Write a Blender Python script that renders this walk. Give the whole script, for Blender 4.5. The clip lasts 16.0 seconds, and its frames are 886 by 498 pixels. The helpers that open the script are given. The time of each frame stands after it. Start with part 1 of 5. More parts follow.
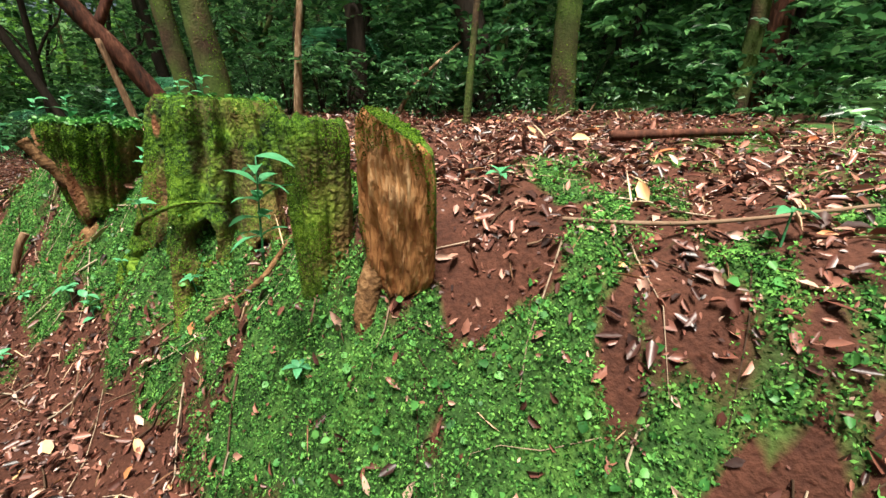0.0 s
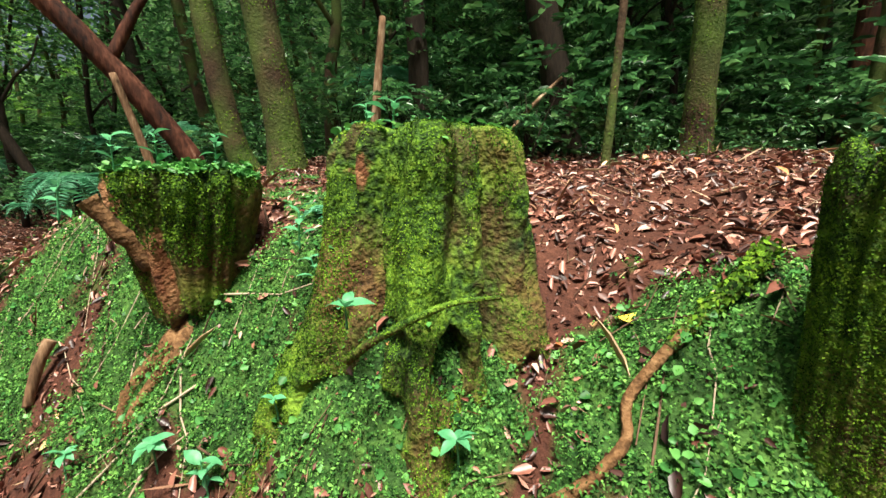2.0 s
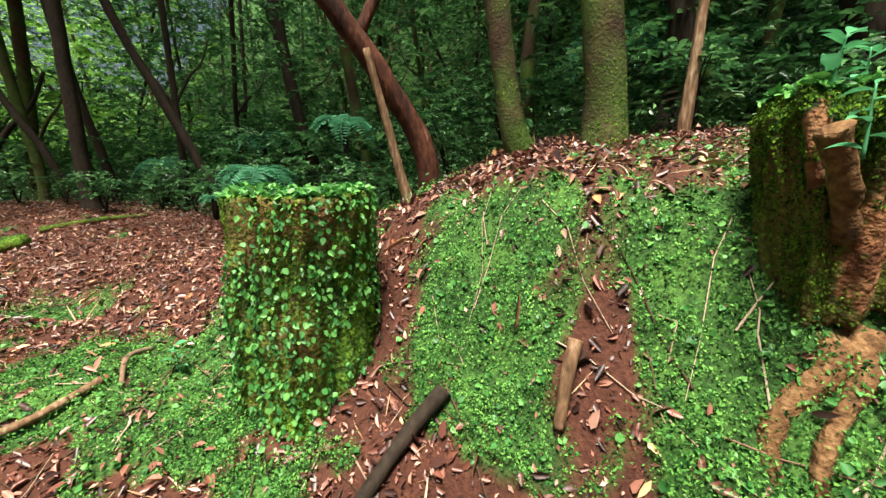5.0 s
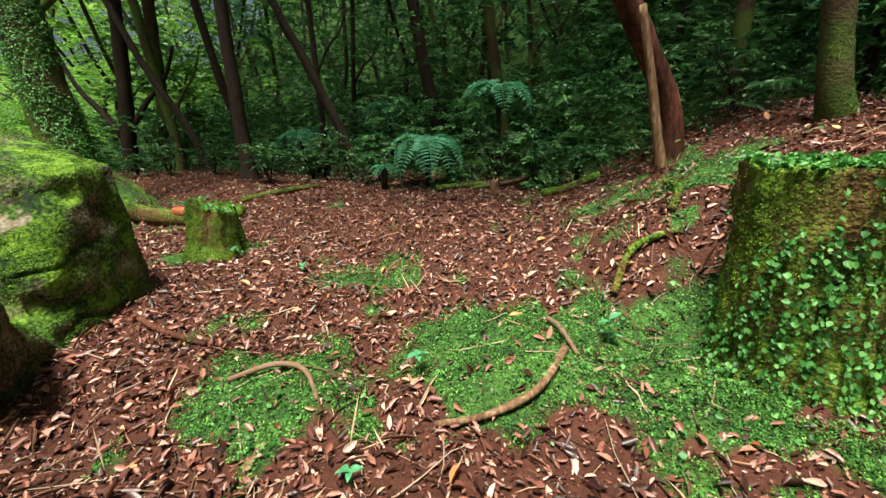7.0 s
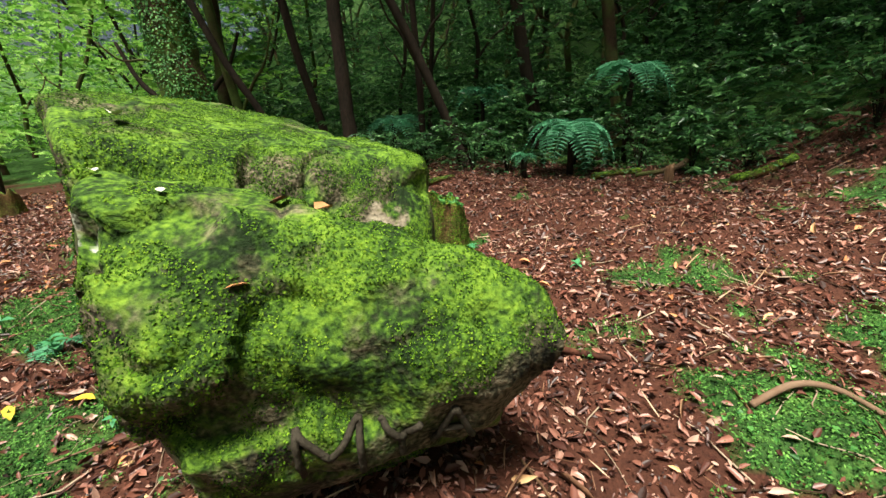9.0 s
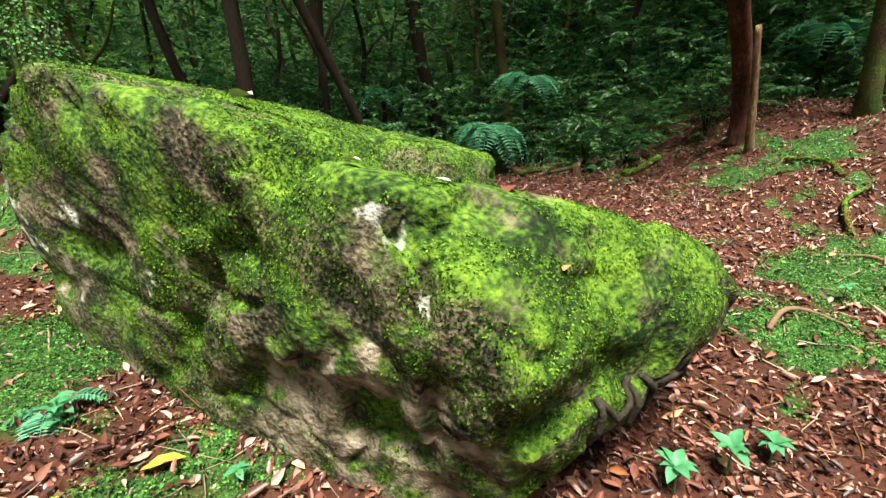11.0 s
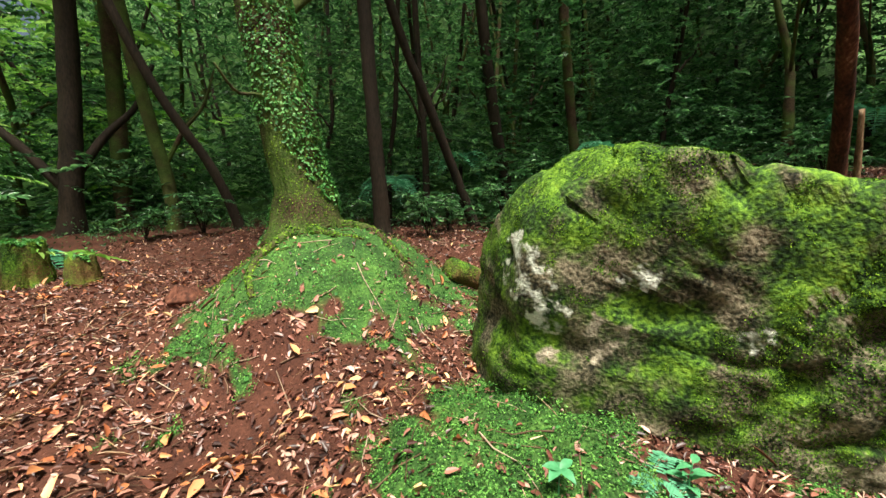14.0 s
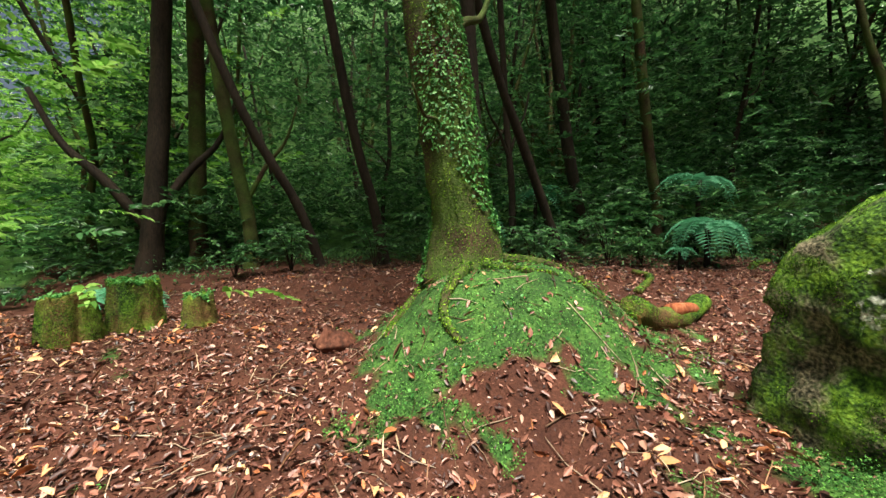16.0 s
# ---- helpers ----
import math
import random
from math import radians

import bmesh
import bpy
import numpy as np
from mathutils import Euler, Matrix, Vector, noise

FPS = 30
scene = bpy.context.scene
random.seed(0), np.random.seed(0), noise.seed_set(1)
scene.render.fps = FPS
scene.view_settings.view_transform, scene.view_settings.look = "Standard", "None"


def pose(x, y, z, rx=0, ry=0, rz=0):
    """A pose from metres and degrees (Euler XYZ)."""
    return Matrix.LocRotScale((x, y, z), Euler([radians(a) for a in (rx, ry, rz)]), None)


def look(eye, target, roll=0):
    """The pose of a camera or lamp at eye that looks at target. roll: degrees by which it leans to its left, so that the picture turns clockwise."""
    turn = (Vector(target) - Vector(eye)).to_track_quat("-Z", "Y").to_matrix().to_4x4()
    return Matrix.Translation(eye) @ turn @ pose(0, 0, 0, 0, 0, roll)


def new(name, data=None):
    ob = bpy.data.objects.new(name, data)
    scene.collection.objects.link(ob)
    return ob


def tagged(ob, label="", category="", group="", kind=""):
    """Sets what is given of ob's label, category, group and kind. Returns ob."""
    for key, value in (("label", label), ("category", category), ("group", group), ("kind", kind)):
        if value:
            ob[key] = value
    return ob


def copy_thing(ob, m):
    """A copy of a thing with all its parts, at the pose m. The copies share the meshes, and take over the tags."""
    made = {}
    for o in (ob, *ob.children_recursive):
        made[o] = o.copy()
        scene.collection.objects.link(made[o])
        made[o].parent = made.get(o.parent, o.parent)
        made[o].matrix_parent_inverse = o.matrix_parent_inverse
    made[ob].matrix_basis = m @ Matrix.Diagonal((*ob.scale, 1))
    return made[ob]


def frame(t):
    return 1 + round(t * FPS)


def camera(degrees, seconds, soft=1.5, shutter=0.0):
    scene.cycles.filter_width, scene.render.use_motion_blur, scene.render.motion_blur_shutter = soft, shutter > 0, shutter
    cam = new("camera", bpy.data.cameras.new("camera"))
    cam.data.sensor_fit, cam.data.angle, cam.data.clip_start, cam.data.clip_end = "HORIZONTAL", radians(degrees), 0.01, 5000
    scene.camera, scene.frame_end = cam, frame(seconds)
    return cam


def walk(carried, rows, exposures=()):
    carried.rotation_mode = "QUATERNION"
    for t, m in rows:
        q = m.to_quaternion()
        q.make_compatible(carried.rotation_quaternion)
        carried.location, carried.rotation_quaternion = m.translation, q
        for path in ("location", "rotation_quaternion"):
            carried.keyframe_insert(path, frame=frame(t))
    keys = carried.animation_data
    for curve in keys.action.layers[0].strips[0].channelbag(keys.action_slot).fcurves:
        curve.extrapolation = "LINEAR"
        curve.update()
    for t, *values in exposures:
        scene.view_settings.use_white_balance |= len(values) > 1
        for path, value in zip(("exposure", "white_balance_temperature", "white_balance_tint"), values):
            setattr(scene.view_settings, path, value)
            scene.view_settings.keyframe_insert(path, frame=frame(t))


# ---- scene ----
cam = camera(97.0, 16.0)
PATH = [
    (0, (-0.115, -0.11, 1.572), (0.434, 1.71, 0.953), 1.4),
    (0.5, (-0.437, 0.244, 1.551), (0.164, 2.062, 0.972), 1.4),
    (1, (-0.662, 0.607, 1.519), (-0.042, 2.427, 0.968), 1.4),
    (1.5, (-0.884, 0.872, 1.535), (-0.217, 2.698, 1.066), 0.8),
    (2, (-1.139, 1.065, 1.529), (-0.406, 2.882, 1.126), 0.5),
    (2.5, (-1.272, 1.35, 1.509), (-0.52, 3.155, 1.09), 0.8),
    (3, (-1.513, 1.486, 1.418), (-0.777, 3.302, 1.017), 0.8),
    (3.5, (-1.779, 1.622, 1.461), (-1.045, 3.439, 1.061), 0.9),
    (4, (-2.011, 1.818, 1.373), (-1.292, 3.639, 0.965), 0.9),
    (4.5, (-2.458, 1.968, 1.325), (-1.846, 3.828, 0.919), 0.9),
    (4.7, (-2.629, 2.047, 1.32), (-2.085, 3.933, 0.935), 0.4),
    (6.8, (-4.621, 2.53, 1.381), (-4.29, 4.426, 0.838), -1.4),
    (7, (-4.872, 2.593, 1.366), (-4.591, 4.496, 0.817), -1.3),
    (7.5, (-5.562, 2.718, 1.378), (-5.379, 4.63, 0.82), -1.1),
    (8, (-6.189, 2.82, 1.394), (-6.053, 4.736, 0.839), -1.4),
    (8.5, (-6.607, 3.106, 1.377), (-6.395, 5.008, 0.798), -1.9),
    (9, (-7.05, 3.277, 1.384), (-6.747, 5.162, 0.787), -2.4),
    (9.2, (-7.2, 3.341, 1.365), (-6.835, 5.211, 0.756), -2.3),
    (11.3, (-8.427, 3.673, 1.394), (-7.392, 5.28, 0.805), -0.4),
    (11.5, (-8.589, 3.737, 1.416), (-7.521, 5.326, 0.837), -0.1),
    (12, (-8.884, 3.998, 1.411), (-7.74, 5.547, 0.871), 0.2),
    (12.5, (-9.231, 4.142, 1.43), (-7.997, 5.641, 0.949), 0.2),
    (13, (-9.59, 4.354, 1.479), (-8.36, 5.86, 1.011), -0.1),
    (13.5, (-9.988, 4.651, 1.454), (-8.766, 6.176, 1.028), -0.2),
    (14, (-10.464, 4.963, 1.479), (-9.294, 6.551, 1.148), -0.6),
    (14.5, (-10.761, 5.277, 1.515), (-9.597, 6.89, 1.313), -1.1),
    (15, (-11.035, 5.507, 1.603), (-9.83, 7.099, 1.472), -0.8),
    (15.5, (-11.2, 5.914, 1.482), (-9.994, 7.505, 1.357), -0.8),
    (16, (-11.469, 6.167, 1.43), (-10.313, 7.792, 1.29), -1.0),
]
walk(cam, [(t, look(eye, target, roll)) for t, eye, target, roll in PATH], exposures=((0, 1.42, 6700, 8), (1.5, 1.5, 6800, 8), (5, 1.5, 6800, 8), (7, 1.12, 6800, 7), (8.5, 1.0, 6800, 7), (9.5, 1.15, 6800, 7), (11.3, 1.48, 6800, 7), (13.5, 1.45, 6800, 7), (16, 1.27, 6800, 7)))

# ---- light ----
world = bpy.data.worlds.new("sky")
scene.world = world
world.use_nodes = True
sky = world.node_tree.nodes.new("ShaderNodeTexSky")
sky.sky_type, sky.sun_disc = "NISHITA", False
sky.sun_elevation, sky.sun_rotation = radians(71), radians(207)
back = world.node_tree.nodes["Background"]
back.inputs["Strength"].default_value = 0.04
sky.dust_density, sky.ozone_density = 7.0, 0.6
world.node_tree.links.new(sky.outputs[0], back.inputs["Color"])
sun = new("sun", bpy.data.lights.new("sun", "SUN"))
sun.data.energy, sun.data.angle, sun.data.color = 5.0, radians(18), (1.0, 0.96, 0.88)
sun.matrix_world = look((-9.5, -2.0, 23), (-6, 5, 0))

rng = np.random.default_rng(7)


# ---- noise ----
def lattice(seed):
    return np.random.default_rng(seed).random((64, 64, 64))


TABLE = lattice(3)


def vnoise(p, scale=1.0, octaves=3):
    """Smooth noise from 0 to 1 at points (n, 3)."""
    p = np.asarray(p, float) * scale
    total, weight, norm = 0.0, 1.0, 0.0
    for _ in range(octaves):
        f = np.floor(p).astype(int)
        u = p - f
        u = u * u * (3 - 2 * u)
        out = 0.0
        for i in (0, 1):
            for j in (0, 1):
                for k in (0, 1):
                    w = (u[:, 0] if i else 1 - u[:, 0]) * (u[:, 1] if j else 1 - u[:, 1]) * (u[:, 2] if k else 1 - u[:, 2])
                    out = out + w * TABLE[(f[:, 0] + i) % 64, (f[:, 1] + j) % 64, (f[:, 2] + k) % 64]
        total, norm = total + weight * out, norm + weight
        p, weight = p * 2.03 + 11.3, weight * 0.5
    return total / norm


def smooth(a, b, x):
    t = np.clip((x - a) / (b - a), 0, 1)
    return t * t * (3 - 2 * t)


# ---- lie of the land ----
def bump(x, y, cx, cy, r, h):
    return h * np.exp(-((x - cx) ** 2 + (y - cy) ** 2) / r**2)


def walked(x):
    return np.interp(x, [-16, -11.5, -9.6, -8.4, -7, -4.9, -2.5, 0, 3], [10.0, 6.2, 4.35, 3.7, 3.3, 2.6, 2.0, 0, -2.5])


def wood_edge(x, y):
    """Metres into the forest behind the clearing."""
    return (y - 9.3 + 0.9 * (np.maximum(x, -9.5) + 5)) * 0.74


def height(x, y):
    x, y = np.asarray(x, float), np.asarray(y, float)
    q = y - walked(x)
    s, v = 0.73 * x + 0.68 * y, -0.68 * x + 0.73 * y
    z = 0.05 + 0.36 * np.tanh(np.maximum(q, -1.5) / 4)
    fade = smooth(3.9, 6.8, v - 0.35 * (s - 1))
    near = smooth(-6.5, -2.5, v)
    z = z + (1.08 - 0.85 * fade) * near * smooth(0.15, 1.2, s) + 0.07 * np.clip(s - 1.2, 0, 3) * (1 - fade)
    z = z + 0.72 * np.exp(-(np.hypot(x + 9.12, y - 8.5) / 0.97) ** 3) + bump(x, y, -9.2, 6.0, 0.65, 0.12)
    z = z + bump(x, y, -4.15, 4.3, 0.5, 0.16) + bump(x, y, -5.5, 4.3, 0.42, 0.12) + bump(x, y, -3.1, 3.8, 0.5, 0.1)
    z = z + bump(x, y, -9.9, 7.5, 0.5, 0.08)
    w = wood_edge(x, y)
    west = smooth(-22, -12, x)
    z = z + np.where(w > 0, 0.16 * w * smooth(0, 6, w) + 0.36 * np.maximum(w - 9, 0) + 0.45 * np.maximum(w - 13, 0), 0) * (0.25 + 0.75 * west)
    p = np.stack([x, y, 0 * x], -1).reshape(-1, 3)
    n = (vnoise(p, 1.7, 3) - 0.5) * 0.13 + (vnoise(p + 5, 6.0, 3) - 0.5) * 0.085
    lumps = (vnoise(p + 17, 3.4, 2) - 0.5).reshape(x.shape) * 0.2 * smooth(0.1, 0.4, s) * (1 - smooth(1.0, 1.7, s)) * near * (1 - smooth(4.6, 5.6, v))
    scarp = -0.14 * smooth(0.5, 0.9, bump(x, y, -10.35, 7.35, 0.75, 1.0))
    foot = bump(x, y, -0.1, 1.2, 0.38, 0.14) - bump(x, y, -0.28, 2.05, 0.38, 0.3) - bump(x, y, -1.33, 2.5, 0.26, 0.18) - bump(x, y, -0.75, 2.0, 0.3, 0.06)
    return z + n.reshape(x.shape) + lumps + scarp + foot


def bare_soil(x, y):
    """Where the bank has slipped and shows bare red soil, 0 to 1."""
    x, y = np.asarray(x, float), np.asarray(y, float)
    s, v = 0.73 * x + 0.68 * y, -0.68 * x + 0.73 * y
    p = np.stack([x, y, 0 * x + 4.0], -1).reshape(-1, 3)
    n = vnoise(p + 33, 1.9, 3).reshape(x.shape)
    bank = smooth(0.2, 0.4, s) * (1 - smooth(1.1, 1.5, s)) * (1 - smooth(3.0, 4.0, v))
    return np.clip(bank * smooth(0.565, 0.62, n) * (1 - bump(x, y, -1.25, 2.65, 0.45, 1.1)).clip(0, 1) + bump(x, y, -10.4, 7.3, 0.6, 1.3) * smooth(0.4, 0.5, n), 0, 1)


def mossy(x, y):
    """How mossy the ground is, 0 to 1: the bank, round the boulder and the great tree, and scattered cushions."""
    x, y = np.asarray(x, float), np.asarray(y, float)
    s, v = 0.73 * x + 0.68 * y, -0.68 * x + 0.73 * y
    p = np.stack([x, y, 0 * x + 2.0], -1).reshape(-1, 3)
    n1, n2 = vnoise(p, 1.3, 3).reshape(x.shape), vnoise(p + 9, 4.5, 3).reshape(x.shape)
    lip = 0.95 - 0.3 * smooth(1.2, 0.2, v)
    bank = smooth(0.25, 0.5, s) * (1 - smooth(lip, lip + 0.4, s)) * (1 - smooth(4.2, 5.2, v)) * smooth(-6, -2, v)
    right = smooth(0.3, 0.9, x) * (1 - smooth(1.5, 3.0, y)) * 0.42 * smooth(0.1, 0.5, s)
    m = np.maximum(0.86 * bank, right)
    for cx, cy, r, a in ((-9.3, 8.5, 1.3, 1.4), (-9.2, 6.1, 0.85, 1.1), (-8.7, 5.0, 0.55, 0.8), (-4.15, 4.35, 0.6, 1.15), (-5.5, 4.25, 0.4, 1.1), (-3.4, 3.9, 0.75, 0.9), (-5.9, 4.9, 0.3, 0.7),
                         (-5.0, 5.7, 0.5, 0.6), (-2.6, 5.6, 0.9, 0.6), (-6.5, 6.6, 0.45, 0.9), (-1.0, 3.3, 0.8, 0.6), (-3.3, 7.3, 0.8, 0.6), (-10.2, 7.3, 0.4, 0.6), (-3.2, 3.2, 0.35, 0.9), (-6.0, 4.0, 0.35, 0.4), (-1.28, 2.7, 0.35, 1.2), (-0.25, 2.05, 0.3, 0.8)):
        m = np.maximum(m, bump(x, y, cx, cy, r, a))
    m = np.maximum(m, 1.3 * smooth(0.2, 3.0, wood_edge(x, y)))
    return np.clip((m + 1.3 * (n1 - 0.5) + 1.8 * (n2 - 0.5) - 0.38 - 0.9 * bare_soil(x, y)) * 2.8, 0, 1)


# ---- meshes ----
def mesh_of(name, verts, faces, mat, smooth_on=True):
    """A mesh from an (n, 3) array and a list of face arrays, each of one corner count."""
    me = bpy.data.meshes.new(name)
    verts = np.asarray(verts, np.float32)
    faces = [np.asarray(f, np.int32) for f in (faces if isinstance(faces, list) else [faces]) if len(f)]
    me.vertices.add(len(verts))
    me.vertices.foreach_set("co", verts.ravel())
    loops = np.concatenate([f.ravel() for f in faces])
    sizes = np.concatenate([np.full(len(f), f.shape[1], np.int32) for f in faces])
    me.loops.add(len(loops))
    me.loops.foreach_set("vertex_index", loops)
    me.polygons.add(len(sizes))
    me.polygons.foreach_set("loop_start", np.concatenate([[0], np.cumsum(sizes)[:-1]]).astype(np.int32))
    me.polygons.foreach_set("use_smooth", np.full(len(sizes), smooth_on))
    me.update(calc_edges=True)
    me.validate()
    me.materials.append(mat)
    return me


def part(name, verts, faces, mat, parent=None, label="", smooth_on=True):
    ob = new(name, mesh_of(name, verts, faces, mat, smooth_on))
    if parent is not None:
        ob.parent = parent
    if label:
        ob["label"] = label
    return ob


def thing(name, base, label, category, group="", kind=""):
    ob = new(name)
    ob.location = base
    ob.empty_display_size = 0.1
    return tagged(ob, label, category, group, kind)


def tube(path, radii, sides=10, rough=0.0, freq=6.0, seed=0, cap=True):
    """A bent, tapering, knobbly tube along a path."""
    path, radii = np.asarray(path, float), np.asarray(radii, float)
    tang = np.gradient(path, axis=0)
    tang /= np.linalg.norm(tang, axis=1, keepdims=True) + 1e-9
    ref = np.array([0.13, 0.98, 0.11]) if abs(tang[:, 2]).mean() > 0.5 else np.array([0.05, 0.1, 0.99])
    a = np.cross(tang, ref)
    a /= np.linalg.norm(a, axis=1, keepdims=True) + 1e-9
    b = np.cross(tang, a)
    ang = np.linspace(0, 2 * np.pi, sides, endpoint=False)
    ring = a[:, None] * np.cos(ang)[None, :, None] + b[:, None] * np.sin(ang)[None, :, None]
    v = path[:, None] + ring * radii[:, None, None]
    flat = v.reshape(-1, 3)
    if rough:
        k = 1 + rough * (vnoise(flat + seed * 3.7, freq, 3) - 0.5) * 2
        flat = (path[:, None] + ring * radii[:, None, None] * k.reshape(len(path), sides, 1)).reshape(-1, 3)
    n = len(path)
    i, j = np.meshgrid(np.arange(n - 1), np.arange(sides), indexing="ij")
    q = np.stack([i * sides + j, i * sides + (j + 1) % sides, (i + 1) * sides + (j + 1) % sides, (i + 1) * sides + j], -1).reshape(-1, 4)
    faces = [q]
    if cap:
        m = len(flat)
        flat = np.concatenate([flat, path[:1], path[-1:]])
        k = np.arange(sides)
        faces.append(np.concatenate([np.stack([np.full(sides, m), (k + 1) % sides, k], -1), np.stack([np.full(sides, m + 1), (n - 1) * sides + k, (n - 1) * sides + (k + 1) % sides], -1)]))
    return flat, faces


def bend(points, count):
    """A smooth path through a few points."""
    points = np.asarray(points, float)
    t = np.linspace(0, len(points) - 1, count)
    i = np.clip(t.astype(int), 0, len(points) - 2)
    f = (t - i)[:, None]
    p0, p1, p2, p3 = points[np.maximum(i - 1, 0)], points[i], points[i + 1], points[np.minimum(i + 2, len(points) - 1)]
    return 0.5 * (2 * p1 + (p2 - p0) * f + (2 * p0 - 5 * p1 + 4 * p2 - p3) * f**2 + (3 * p1 - p0 - 3 * p2 + p3) * f**3)


def join(*some):
    """Several (verts, faces) as one."""
    verts, by, off = [], {}, 0
    for v, fs in some:
        for f in fs if isinstance(fs, list) else [fs]:
            by.setdefault(f.shape[1], []).append(f + off)
        verts.append(v)
        off += len(v)
    return np.concatenate(verts), [np.concatenate(f) for f in by.values()]


def leaves(place, normal, size, wide=0.45, fold=0.18, droop=0.15, seed=1, turn=None):
    """Many small folded leaves as one mesh: two quads each, lying across their normals."""
    r = np.random.default_rng(seed)
    place, normal = np.asarray(place, float), np.asarray(normal, float)
    n = len(place)
    size = np.broadcast_to(size, n).astype(float)
    normal = normal / (np.linalg.norm(normal, axis=1, keepdims=True) + 1e-9)
    d = r.normal(size=(n, 3)) if turn is None else np.asarray(turn, float)
    d = d - (d * normal).sum(1, keepdims=True) * normal
    d /= np.linalg.norm(d, axis=1, keepdims=True) + 1e-9
    c = np.cross(normal, d)
    L, W = size[:, None], (size * wide * r.uniform(0.75, 1.25, n))[:, None] * 0.5
    up = normal * (fold * size * r.uniform(0.2, 1.6, n))[:, None]
    dip = -normal * (droop * size * r.uniform(-0.3, 1.6, n))[:, None]
    v = np.stack([place, place + d * L * 0.3 + c * W + up, place + d * L * 0.68 + c * W * 0.8 + up + dip * 0.4, place + d * L + dip,
                  place + d * L * 0.68 - c * W * 0.8 + up + dip * 0.4, place + d * L * 0.3 - c * W + up], 1).reshape(-1, 3)
    k = np.arange(n)[:, None] * 6
    return v, [np.concatenate([k + [0, 5, 4, 3], k + [0, 3, 2, 1]])]


def blades(place, normal, size, wide=0.6, seed=1):
    """Many tiny bent moss blades as one mesh, one quad each."""
    r = np.random.default_rng(seed)
    n = len(place)
    size = np.broadcast_to(size, n).astype(float)[:, None]
    normal = normal / (np.linalg.norm(normal, axis=1, keepdims=True) + 1e-9)
    d = r.normal(size=(n, 3))
    d -= (d * normal).sum(1, keepdims=True) * normal
    d /= np.linalg.norm(d, axis=1, keepdims=True) + 1e-9
    c = np.cross(normal, d)
    lift = normal * size * r.uniform(0.05, 0.4, (n, 1))
    v = np.stack([place, place + d * size * 0.55 + c * size * wide * 0.5 + lift, place + d * size + lift * 0.6, place + d * size * 0.55 - c * size * wide * 0.5 + lift], 1).reshape(-1, 3)
    return v, [np.arange(n)[:, None] * 4 + np.array([0, 3, 2, 1])]


def scatter(verts, faces, count, seed=1):
    """Places and normals spread evenly by area over a mesh."""
    r = np.random.default_rng(seed)
    tri = np.concatenate([np.concatenate([f[:, [0, 1, 2]], f[:, [0, 2, 3]]]) if f.shape[1] == 4 else f for f in (faces if isinstance(faces, list) else [faces])])
    a, b, c = verts[tri[:, 0]], verts[tri[:, 1]], verts[tri[:, 2]]
    n = np.cross(b - a, c - a)
    area = np.linalg.norm(n, axis=1)
    pick = r.choice(len(tri), count, p=area / area.sum())
    u, w = r.random((2, count, 1))
    flip = u + w > 1
    u, w = np.where(flip, 1 - u, u), np.where(flip, 1 - w, w)
    return a[pick] + u * (b - a)[pick] + w * (c - a)[pick], n[pick] / (area[pick, None] + 1e-12)


